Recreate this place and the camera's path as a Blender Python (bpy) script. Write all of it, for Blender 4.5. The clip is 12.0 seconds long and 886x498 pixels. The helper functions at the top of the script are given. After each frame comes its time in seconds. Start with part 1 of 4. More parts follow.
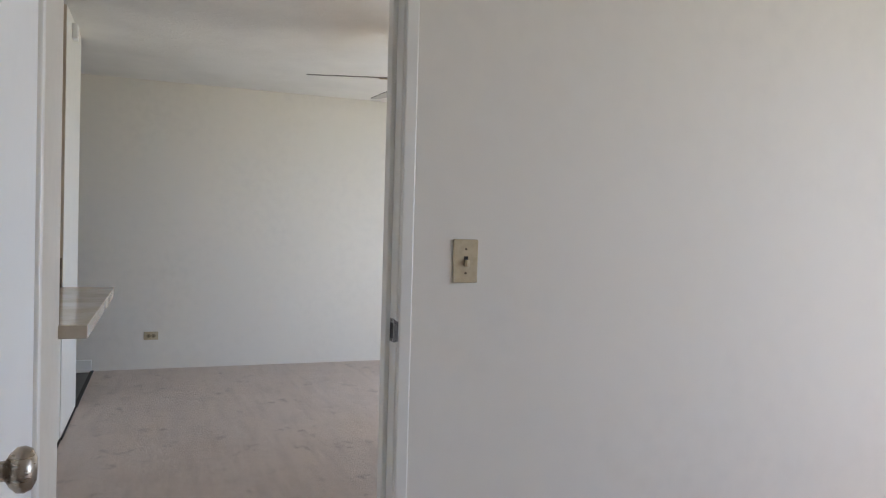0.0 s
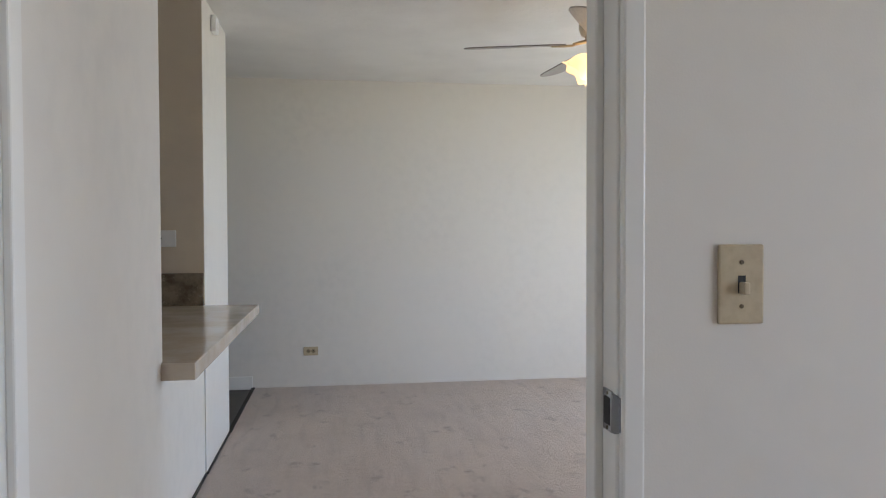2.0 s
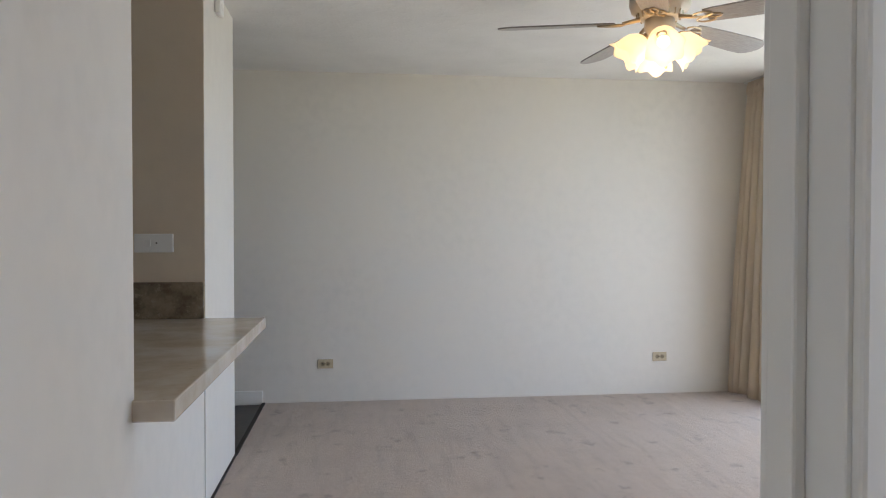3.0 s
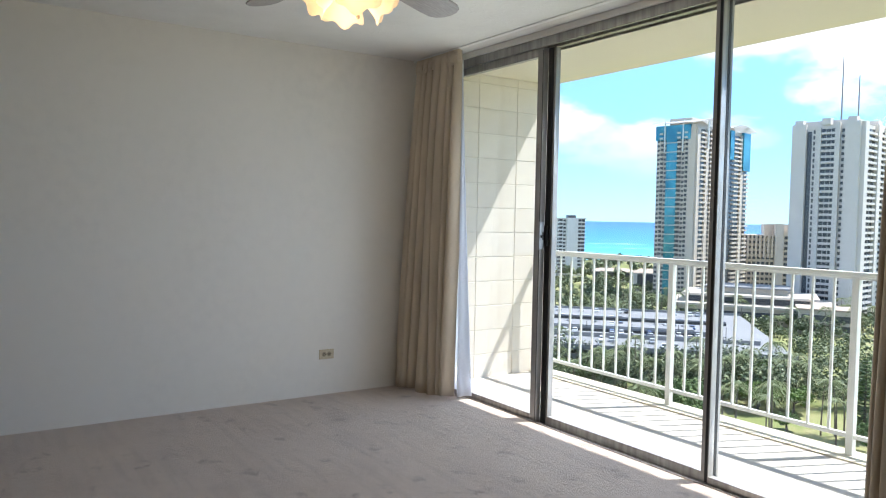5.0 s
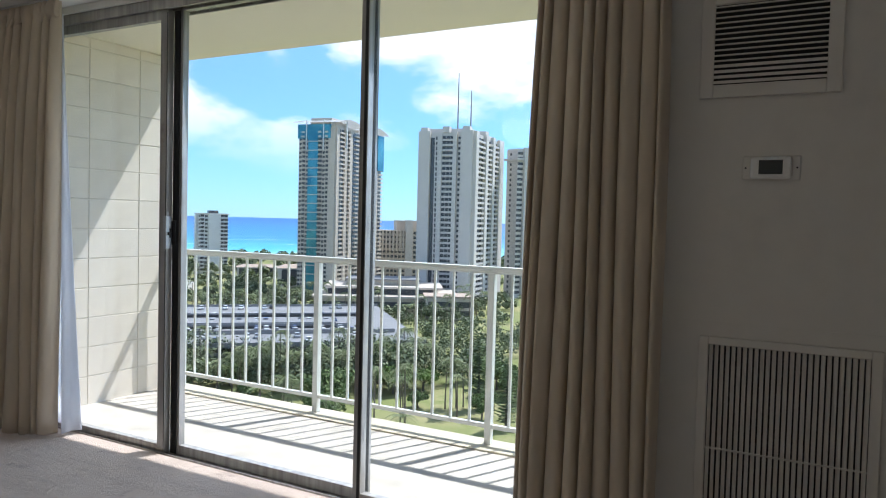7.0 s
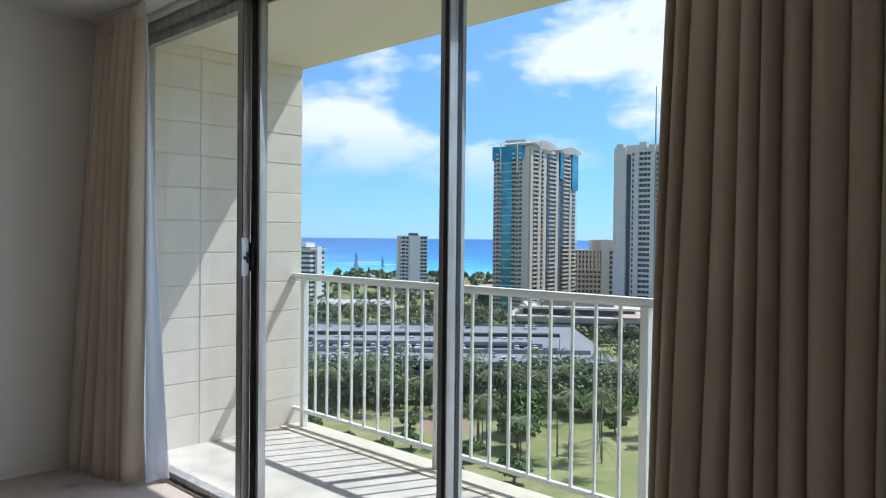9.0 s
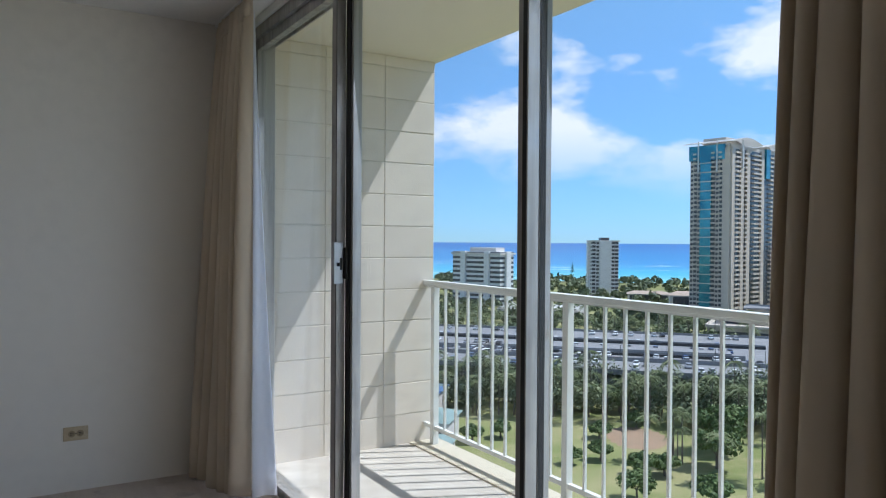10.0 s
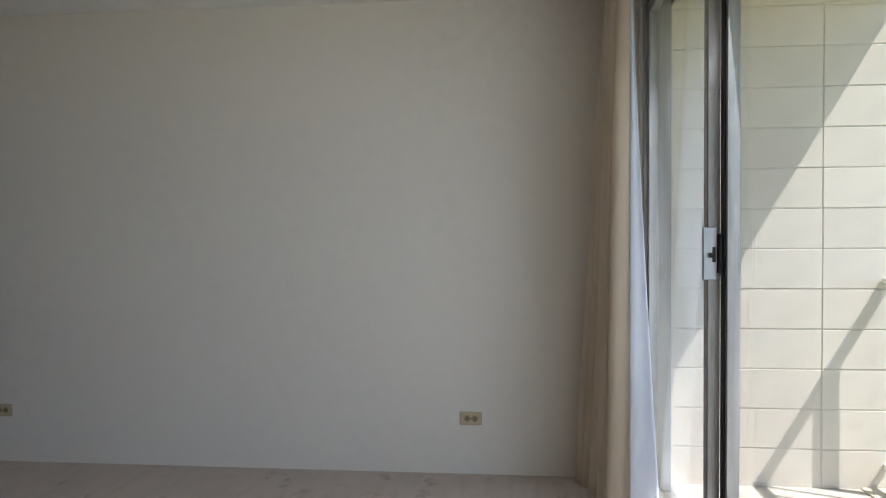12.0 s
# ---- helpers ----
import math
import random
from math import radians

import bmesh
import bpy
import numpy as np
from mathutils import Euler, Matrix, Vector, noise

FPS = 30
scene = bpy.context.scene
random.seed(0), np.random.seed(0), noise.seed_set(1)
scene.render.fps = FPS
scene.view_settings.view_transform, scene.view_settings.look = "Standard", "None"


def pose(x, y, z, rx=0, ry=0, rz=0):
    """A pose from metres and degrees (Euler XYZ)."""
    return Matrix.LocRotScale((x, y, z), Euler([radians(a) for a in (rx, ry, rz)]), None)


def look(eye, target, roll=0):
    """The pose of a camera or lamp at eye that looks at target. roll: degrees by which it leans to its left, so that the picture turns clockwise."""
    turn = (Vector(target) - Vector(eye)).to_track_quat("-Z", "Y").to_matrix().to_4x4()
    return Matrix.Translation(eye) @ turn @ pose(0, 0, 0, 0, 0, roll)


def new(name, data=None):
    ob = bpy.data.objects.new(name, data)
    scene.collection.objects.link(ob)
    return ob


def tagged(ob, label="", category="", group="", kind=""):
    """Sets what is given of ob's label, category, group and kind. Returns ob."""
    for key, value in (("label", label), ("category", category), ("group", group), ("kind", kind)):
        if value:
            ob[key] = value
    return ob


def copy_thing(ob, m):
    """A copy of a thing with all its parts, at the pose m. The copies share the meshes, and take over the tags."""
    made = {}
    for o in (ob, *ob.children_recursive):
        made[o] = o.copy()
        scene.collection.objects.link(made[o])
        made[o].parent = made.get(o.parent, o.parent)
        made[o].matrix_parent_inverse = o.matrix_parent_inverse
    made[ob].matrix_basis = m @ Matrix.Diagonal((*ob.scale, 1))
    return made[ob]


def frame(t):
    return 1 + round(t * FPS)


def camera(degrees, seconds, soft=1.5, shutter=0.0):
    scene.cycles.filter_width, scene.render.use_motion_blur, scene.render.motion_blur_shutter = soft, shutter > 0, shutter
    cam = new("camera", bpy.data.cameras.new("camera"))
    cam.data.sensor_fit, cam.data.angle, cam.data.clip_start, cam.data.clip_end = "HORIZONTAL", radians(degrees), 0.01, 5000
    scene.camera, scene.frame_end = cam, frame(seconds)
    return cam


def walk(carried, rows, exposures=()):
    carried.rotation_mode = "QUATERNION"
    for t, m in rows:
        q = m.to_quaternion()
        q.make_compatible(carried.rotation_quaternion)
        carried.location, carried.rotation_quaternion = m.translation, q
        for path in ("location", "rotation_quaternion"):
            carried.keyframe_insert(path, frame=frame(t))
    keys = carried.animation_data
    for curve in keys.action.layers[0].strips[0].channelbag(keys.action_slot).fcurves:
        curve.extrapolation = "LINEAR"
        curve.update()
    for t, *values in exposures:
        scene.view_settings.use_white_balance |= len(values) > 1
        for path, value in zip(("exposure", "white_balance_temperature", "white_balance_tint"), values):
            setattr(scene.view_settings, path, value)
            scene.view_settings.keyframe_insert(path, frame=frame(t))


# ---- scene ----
cam = camera(62.2, 12.0, soft=1.1)

PATH = [
    (0, (0.023, -1.69, 1.238), (0.743, 0.175, 1.19), 1.6),
    (0.5, (0.077, -1.537, 1.227), (0.629, 0.385, 1.177), 1.0),
    (1, (0.121, -1.329, 1.234), (0.556, 0.622, 1.179), 0.7),
    (1.5, (0.153, -1.148, 1.234), (0.506, 0.82, 1.185), 0.5),
    (2, (0.192, -0.937, 1.24), (0.474, 1.042, 1.19), -0.2),
    (2.5, (0.196, -0.721, 1.241), (0.424, 1.266, 1.202), -0.0),
    (4.3, (0.264, -0.021, 1.259), (0.787, 1.909, 1.189), 1.0),
    (4.5, (0.287, 0.037, 1.26), (0.967, 1.916, 1.189), 1.1),
    (5, (0.353, 0.229, 1.281), (1.463, 1.89, 1.193), 1.1),
    (5.5, (0.372, 0.325, 1.29), (1.851, 1.667, 1.195), 1.3),
    (6, (0.417, 0.392, 1.266), (2.094, 1.478, 1.179), 1.7),
    (6.5, (0.547, 0.492, 1.258), (2.295, 1.461, 1.18), 1.6),
    (6.7, (0.618, 0.522, 1.265), (2.369, 1.486, 1.186), 1.5),
    (8.5, (1.388, 0.696, 1.288), (2.973, 1.915, 1.242), 0.8),
    (9, (1.671, 0.769, 1.271), (3.106, 2.162, 1.239), 0.6),
    (9.5, (1.946, 0.856, 1.254), (3.214, 2.402, 1.235), 0.2),
    (10, (2.228, 0.896, 1.27), (3.262, 2.608, 1.247), 0.4),
    (10.5, (2.44, 0.997, 1.255), (3.225, 2.836, 1.229), 0.2),
    (11, (2.57, 1.088, 1.246), (3.092, 3.019, 1.21), 0.3),
    (11.5, (2.694, 1.168, 1.268), (2.883, 3.158, 1.216), -0.0),
    (12, (2.801, 1.229, 1.245), (2.597, 3.219, 1.202), -0.3),
]
EXPOSURES = [(0, 1.95, 6000, 15), (2.7, 1.95, 6000, 15), (4.3, 1.72, 5980, 15), (5.0, 1.26, 5900, 12), (5.5, 0.93, 5820, 11), (6.5, 0.80, 5780, 12), (8.5, 0.54, 5680, 11), (10.5, 0.33, 5620, 12), (11.3, 0.47, 5820, 12), (12, 1.02, 6020, 13)]
walk(cam, [(t, look(eye, target, roll)) for t, eye, target, roll in PATH], EXPOSURES)
LIVING_DAYLIGHT, BEDROOM_DAYLIGHT = 13.8, 7.6

# ---- light ----
SUN = Vector((1.0, -0.43, 1.72)).normalized()
world = bpy.data.worlds.new("sky")
scene.world = world
world.use_nodes = True
wn, wl = world.node_tree.nodes, world.node_tree.links
wn.clear()
sky = wn.new("ShaderNodeTexSky")
sky.sky_type = "NISHITA"
sky.sun_disc = False
sky.sun_elevation = math.asin(SUN.z)
sky.sun_rotation = math.atan2(SUN.x, SUN.y)
sky.altitude = 2200
sky.dust_density = 0.1
sky.ozone_density = 1.1
bg = wn.new("ShaderNodeBackground")
bg.inputs["Strength"].default_value = 0.15
wtc = wn.new("ShaderNodeTexCoord")
wsep = wn.new("ShaderNodeSeparateXYZ")
wl.new(wtc.outputs["Generated"], wsep.inputs[0])
whz = wn.new("ShaderNodeMapRange")
whz.inputs["From Min"].default_value, whz.inputs["From Max"].default_value = 0.0, 0.30
whz.inputs["To Min"].default_value, whz.inputs["To Max"].default_value = 1.0, 0.0
wl.new(wsep.outputs[2], whz.inputs[0])
wtint = wn.new("ShaderNodeMix")
wtint.data_type, wtint.blend_type = "RGBA", "MULTIPLY"
wtint.inputs[7].default_value = (0.37, 0.49, 0.77, 1)
wl.new(whz.outputs[0], wtint.inputs[0])
wazure = wn.new("ShaderNodeMix")
wazure.data_type, wazure.blend_type = "RGBA", "MULTIPLY"
wazure.inputs[0].default_value = 1.0
wazure.inputs[7].default_value = (0.87, 1.03, 1.0, 1)
wl.new(sky.outputs[0], wazure.inputs[6])
wl.new(wazure.outputs[2], wtint.inputs[6])
wl.new(wtint.outputs[2], bg.inputs["Color"])
# trade-wind cumulus, low over the sea
wmap = wn.new("ShaderNodeMapping")
wmap.inputs["Location"].default_value = (0.37, 0.12, 0.06)
wmap.inputs["Scale"].default_value = (1.0, 1.0, 2.1)
wl.new(wtc.outputs["Generated"], wmap.inputs["Vector"])
wno = wn.new("ShaderNodeTexNoise")
wno.inputs["Scale"].default_value = 4.3
wno.inputs["Detail"].default_value = 9
wno.inputs["Roughness"].default_value = 0.56
wl.new(wmap.outputs[0], wno.inputs["Vector"])
wramp = wn.new("ShaderNodeValToRGB")
wramp.color_ramp.elements[0].position = 0.50
wramp.color_ramp.elements[1].position = 0.61
wl.new(wno.outputs[0], wramp.inputs[0])
wel = wn.new("ShaderNodeMapRange")
wel.inputs["From Min"].default_value, wel.inputs["From Max"].default_value = 0.05, 0.15
wl.new(wsep.outputs[2], wel.inputs[0])
wmul = wn.new("ShaderNodeMath")
wmul.operation = "MULTIPLY"
wl.new(wramp.outputs[0], wmul.inputs[0])
wl.new(wel.outputs[0], wmul.inputs[1])
wm2 = wn.new("ShaderNodeMath")
wm2.operation = "MULTIPLY"
wm2.inputs[1].default_value = 0.95
wl.new(wmul.outputs[0], wm2.inputs[0])
bgc = wn.new("ShaderNodeBackground")
bgc.inputs["Color"].default_value = (1.0, 0.985, 0.96, 1)
bgc.inputs["Strength"].default_value = 0.86
wmix = wn.new("ShaderNodeMixShader")
wl.new(wm2.outputs[0], wmix.inputs[0])
wl.new(bg.outputs[0], wmix.inputs[1])
wl.new(bgc.outputs[0], wmix.inputs[2])
wout = wn.new("ShaderNodeOutputWorld")
wl.new(wmix.outputs[0], wout.inputs[0])

sun_data = bpy.data.lights.new("sun", "SUN")
sun_data.energy, sun_data.angle, sun_data.color = 4.2, radians(0.55), (1.0, 0.95, 0.87)
sun = new("sun", sun_data)
sun.matrix_world = look(SUN * 50, (0, 0, 0))


def sky_lamp(name, m, w, h, energy, color):
    d = bpy.data.lights.new(name, "AREA")
    d.shape, d.size, d.size_y, d.energy, d.color = "RECTANGLE", w, h, energy, color
    ob = new(name, d)
    ob.matrix_world = m
    return ob


# daylight of sky and sunlit lanai through the two glazed openings
sky_lamp("living_window_daylight", look((3.57, 3.1, 0.98), (0, 3.1, 0.62)), 3.4, 1.9, LIVING_DAYLIGHT, (0.89, 0.93, 1.0))
sky_lamp("bedroom_window_daylight", look((3.40, -1.7, 1.35), (0, -1.7, 1.2)), 1.6, 1.5, BEDROOM_DAYLIGHT, (0.93, 0.95, 1.0))

# ---- materials ----


class Mat:
    """A node material with a principled surface, and short ways to add nodes."""

    def __init__(self, name, color=(0.8, 0.8, 0.8), rough=0.6, metal=0.0, spec=0.5):
        self.m = bpy.data.materials.new(name)
        self.m.use_nodes = True
        self.n, self.l = self.m.node_tree.nodes, self.m.node_tree.links
        self.p = self.n["Principled BSDF"]
        self.set(color, rough, metal, spec)

    def set(self, color, rough, metal, spec):
        self.p.inputs["Base Color"].default_value = (*color, 1)
        self.p.inputs["Roughness"].default_value = rough
        self.p.inputs["Metallic"].default_value = metal
        self.p.inputs["Specular IOR Level"].default_value = spec

    def coord(self, scale=(1, 1, 1), out="Object"):
        tc, mp = self.n.new("ShaderNodeTexCoord"), self.n.new("ShaderNodeMapping")
        mp.inputs["Scale"].default_value = scale
        self.l.new(tc.outputs[out], mp.inputs["Vector"])
        return mp.outputs[0]

    def noise(self, scale, detail=3, rough=0.5, stretch=(1, 1, 1)):
        t = self.n.new("ShaderNodeTexNoise")
        t.inputs["Scale"].default_value, t.inputs["Detail"].default_value, t.inputs["Roughness"].default_value = scale, detail, rough
        self.l.new(self.coord(stretch), t.inputs["Vector"])
        return t.outputs[0]

    def ramp(self, fac, stops):
        r = self.n.new("ShaderNodeValToRGB")
        e = r.color_ramp.elements
        while len(e) < len(stops):
            e.new(0.5)
        for el, (pos, col) in zip(e, stops):
            el.position, el.color = pos, (*col, 1)
        self.l.new(fac, r.inputs[0])
        return r.outputs[0]

    def grey(self, fac, lo, hi, a=0.0, b=1.0):
        r = self.n.new("ShaderNodeMapRange")
        r.inputs["From Min"].default_value, r.inputs["From Max"].default_value = lo, hi
        r.inputs["To Min"].default_value, r.inputs["To Max"].default_value = a, b
        self.l.new(fac, r.inputs[0])
        return r.outputs[0]

    def mix(self, fac, a, b, mode="MIX"):
        x = self.n.new("ShaderNodeMix")
        x.data_type, x.blend_type = "RGBA", mode
        for sock, v in ((x.inputs[0], fac), (x.inputs[6], a), (x.inputs[7], b)):
            if isinstance(v, bpy.types.NodeSocket):
                self.l.new(v, sock)
            elif isinstance(v, (int, float)):
                sock.default_value = v
            else:
                sock.default_value = (*v, 1)
        return x.outputs[2]

    def color(self, sock):
        self.l.new(sock, self.p.inputs["Base Color"])
        return self

    def rough(self, sock):
        self.l.new(sock, self.p.inputs["Roughness"])
        return self

    def bump(self, height, strength=0.3, dist=0.01):
        b = self.n.new("ShaderNodeBump")
        b.inputs["Strength"].default_value, b.inputs["Distance"].default_value = strength, dist
        self.l.new(height, b.inputs["Height"])
        if self.p.inputs["Normal"].is_linked:
            self.l.new(self.p.inputs["Normal"].links[0].from_socket, b.inputs["Normal"])
        self.l.new(b.outputs[0], self.p.inputs["Normal"])
        return self

    def island(self):
        return self.n.new("ShaderNodeNewGeometry").outputs["Random Per Island"]

    def objrand(self):
        return self.n.new("ShaderNodeObjectInfo").outputs["Random"]


def paint(name, color, stain=0.06, rough=0.62, bump=0.12, grain=260):
    k = Mat(name, color, rough, 0, 0.35)
    dark = tuple(c * (1 - stain) for c in color)
    k.color(k.mix(k.grey(k.noise(1.3, 4, 0.6), 0.35, 0.7), color, k.mix(k.grey(k.noise(14, 3), 0.4, 0.7), color, dark)))
    k.bump(k.noise(grain, 2), bump, 0.0015).bump(k.noise(2.2, 2), 0.12, 0.02)
    return k.m


WALL = paint("wall_paint", (0.735, 0.69, 0.62))
KITCHENTAN = paint("kitchen_tan", (0.74, 0.635, 0.50))
DOORPAINT = paint("semi_gloss_paint", (0.80, 0.79, 0.765), 0.04, 0.38, 0.06, 90)
TRIMPAINT = paint("trim_paint", (0.78, 0.755, 0.70), 0.05, 0.36, 0.05, 120)
k = Mat("ceiling_texture", (0.79, 0.77, 0.73), 0.9, 0, 0.15)
k.color(k.mix(k.grey(k.noise(3, 4), 0.35, 0.7), (0.80, 0.78, 0.74), (0.74, 0.72, 0.68)))
k.bump(k.grey(k.noise(24, 5, 0.62), 0.50, 0.66), 0.28, 0.004)
CEILING = k.m

k = Mat("carpet_pile", (0.33, 0.27, 0.24), 0.97, 0, 0.05)
base = k.mix(k.grey(k.noise(240, 2), 0.3, 0.7), (0.45, 0.37, 0.305), (0.66, 0.545, 0.455))
base = k.mix(k.grey(k.noise(2.2, 5, 0.65), 0.46, 0.66, 0, 0.45), base, (0.45, 0.365, 0.305))
base = k.mix(k.grey(k.noise(6.5, 6, 0.7, (1.0, 0.8, 1)), 0.575, 0.66, 0, 0.6), base, (0.24, 0.185, 0.15))
base = k.mix(k.grey(k.noise(1.9, 2, 0.5, (9, 1.0, 1)), 0.48, 0.70, 0, 0.30), base, (0.34, 0.275, 0.23))
k.color(base)
k.bump(k.noise(1.9, 2, 0.5, (9, 1.0, 1)), 0.25, 0.01).bump(k.noise(420, 2), 0.8, 0.006).bump(k.noise(26, 4, 0.6), 0.5, 0.012)
k.p.inputs["Sheen Weight"].default_value = 0.3
CARPET = k.m

k = Mat("dark_vinyl", (0.035, 0.028, 0.024), 0.4)
k.color(k.mix(k.grey(k.noise(9, 4, 0.6, (1, 6, 1)), 0.35, 0.7), (0.025, 0.02, 0.018), (0.07, 0.055, 0.047)))
VINYL = k.m
k = Mat("rubber", (0.02, 0.018, 0.016), 0.7)
RUBBER = k.m

k = Mat("counter_stone", (0.5, 0.4, 0.3), 0.16, 0, 0.6)
sto = k.mix(k.grey(k.noise(9, 6, 0.65, (1, 1, 1)), 0.38, 0.64), (0.56, 0.48, 0.385), (0.49, 0.41, 0.32))
sto = k.mix(k.grey(k.noise(5.5, 4, 0.55), 0.42, 0.68, 0, 0.7), sto, (0.68, 0.62, 0.54))
sto = k.mix(k.grey(k.noise(24, 5, 0.7), 0.62, 0.70, 0, 0.3), sto, (0.32, 0.25, 0.18))
k.color(sto)
STONE = k.m
k = Mat("backsplash_stone", (0.3, 0.24, 0.17), 0.2, 0, 0.5)
sto = k.mix(k.grey(k.noise(11, 6, 0.65), 0.40, 0.62), (0.33, 0.27, 0.19), (0.16, 0.12, 0.08))
k.color(k.mix(k.grey(k.noise(30, 5, 0.7), 0.58, 0.66, 0, 0.5), sto, (0.46, 0.40, 0.31)))
BACKSTONE = k.m

k = Mat("aged_aluminium", (0.46, 0.45, 0.43), 0.40, 0.6)
al = k.mix(k.grey(k.noise(30, 3, 0.5, (1, 1, 0.05)), 0.35, 0.7), (0.44, 0.425, 0.40), (0.28, 0.265, 0.25))
k.color(k.mix(k.grey(k.noise(5, 6, 0.7), 0.62, 0.70, 0, 0.45), al, (0.19, 0.14, 0.10)))
k.rough(k.grey(k.noise(12, 4), 0.3, 0.7, 0.35, 0.6))
ALU = k.m
DARKGAP = Mat("black_seal", (0.012, 0.012, 0.012), 0.6).m
CHROME = Mat("worn_chrome", (0.42, 0.42, 0.42), 0.42, 1.0).m
k = Mat("satin_nickel", (0.42, 0.37, 0.31), 0.3, 1.0)
k.rough(k.grey(k.noise(60, 2, 0.5, (1, 1, 12)), 0.3, 0.7, 0.24, 0.4))
NICKEL = k.m
k = Mat("almond_plastic", (0.52, 0.43, 0.29), 0.35)
k.color(k.mix(k.grey(k.noise(60, 3), 0.4, 0.7), (0.53, 0.44, 0.295), (0.46, 0.375, 0.245)))
ALMOND = k.m
SOCKET = Mat("brown_socket", (0.30, 0.235, 0.145), 0.4).m
WHITEPLASTIC = Mat("white_plastic", (0.84, 0.83, 0.80), 0.35).m
STRIKE = Mat("tarnished_chrome", (0.40, 0.40, 0.41), 0.24, 1.0).m
BLACK = Mat("black_slot", (0.01, 0.01, 0.01), 0.6).m
SCREW = Mat("screw_steel", (0.16, 0.13, 0.09), 0.4, 0.8).m
LCD = Mat("lcd_glass", (0.06, 0.065, 0.06), 0.18).m

k = Mat("glazing", (1, 1, 1), 0.0)
k.n.remove(k.p)
tr, gl, fr, mx = (k.n.new("ShaderNodeBsdfTransparent"), k.n.new("ShaderNodeBsdfGlossy"), k.n.new("ShaderNodeLayerWeight"), k.n.new("ShaderNodeMixShader"))
tr.inputs["Color"].default_value = (0.955, 0.97, 0.965, 1)
gl.inputs["Roughness"].default_value = 0.01
fr.inputs["Blend"].default_value = 0.5
pw, ad = k.n.new("ShaderNodeMath"), k.n.new("ShaderNodeMath")
pw.operation, ad.operation = "POWER", "MULTIPLY_ADD"
pw.inputs[1].default_value = 4.0
ad.inputs[1].default_value, ad.inputs[2].default_value = 0.55, 0.028
k.l.new(fr.outputs["Facing"], pw.inputs[0])
k.l.new(pw.outputs[0], ad.inputs[0])
k.l.new(ad.outputs[0], mx.inputs[0])
k.l.new(tr.outputs[0], mx.inputs[1])
k.l.new(gl.outputs[0], mx.inputs[2])
k.l.new(mx.outputs[0], k.n["Material Output"].inputs["Surface"])
GLASS = k.m


def cloth(name, color, glow):
    q = Mat(name, color, 0.95, 0, 0.1)
    dark = tuple(c * 0.82 for c in color)
    q.color(q.mix(q.grey(q.noise(5, 4, 0.6, (1, 1, 0.3)), 0.35, 0.7), color, dark))
    q.bump(q.noise(900, 2, 0.5, (1, 1, 0.4)), 0.3, 0.001)
    tl, ms = q.n.new("ShaderNodeBsdfTranslucent"), q.n.new("ShaderNodeMixShader")
    tl.inputs["Color"].default_value = (*color, 1)
    ms.inputs[0].default_value = glow
    q.l.new(q.p.outputs[0], ms.inputs[1])
    q.l.new(tl.outputs[0], ms.inputs[2])
    q.l.new(ms.outputs[0], q.n["Material Output"].inputs["Surface"])
    q.p.inputs["Sheen Weight"].default_value = 0.2
    return q.m


DRAPE = cloth("beige_drapery", (0.69, 0.58, 0.44), 0.13)
LINING = cloth("white_lining", (0.86, 0.87, 0.90), 0.6)

k = Mat("painted_block", (0.74, 0.69, 0.61), 0.75, 0, 0.25)
tint = k.mix(k.objrand(), (0.79, 0.72, 0.62), (0.735, 0.665, 0.57))
k.color(k.mix(k.grey(k.noise(7, 5, 0.65), 0.5, 0.72, 0, 0.5), tint, (0.62, 0.56, 0.48)))
k.bump(k.noise(130, 3), 0.3, 0.003)
BLOCK = k.m
MORTAR = paint("mortar_paint", (0.66, 0.60, 0.51), 0.15, 0.85, 0.3, 200)
SOFFIT = paint("lanai_soffit_paint", (0.75, 0.69, 0.585), 0.08, 0.8, 0.3, 120)
k = Mat("lanai_concrete", (0.55, 0.50, 0.44), 0.8, 0, 0.25)
co = k.mix(k.grey(k.noise(5, 6, 0.65), 0.35, 0.7), (0.62, 0.575, 0.51), (0.47, 0.425, 0.37))
k.color(k.mix(k.grey(k.noise(19, 5, 0.7), 0.62, 0.7, 0, 0.6), co, (0.34, 0.30, 0.26)))
k.bump(k.noise(160, 3), 0.3, 0.003)
CONCRETE = k.m
KERB = paint("kerb_paint", (0.60, 0.54, 0.42), 0.2, 0.8, 0.3, 120)
RAILPAINT = paint("white_rail_paint", (0.80, 0.80, 0.76), 0.1, 0.4, 0.08, 60)

k = Mat("frosted_shade", (0.93, 0.83, 0.64), 0.5)
k.p.inputs["Emission Color"].default_value = (1.0, 0.68, 0.36, 1)
k.p.inputs["Emission Strength"].default_value = 0.15
SHADE = k.m
k = Mat("lit_bulb", (1, 0.9, 0.7), 0.4)
k.p.inputs["Emission Color"].default_value = (1.0, 0.78, 0.45, 1)
k.p.inputs["Emission Strength"].default_value = 1.5
BULB = k.m
BRASS = Mat("antique_brass", (0.52, 0.42, 0.28), 0.3, 1.0).m
FANBODY = paint("cream_enamel", (0.62, 0.56, 0.46), 0.06, 0.35, 0.04, 60)
k = Mat("grey_washed_blade", (0.35, 0.33, 0.30), 0.45)
k.color(k.mix(k.grey(k.noise(18, 4, 0.6, (1, 9, 1)), 0.3, 0.7), (0.38, 0.36, 0.33), (0.27, 0.25, 0.23)))
BLADE = k.m

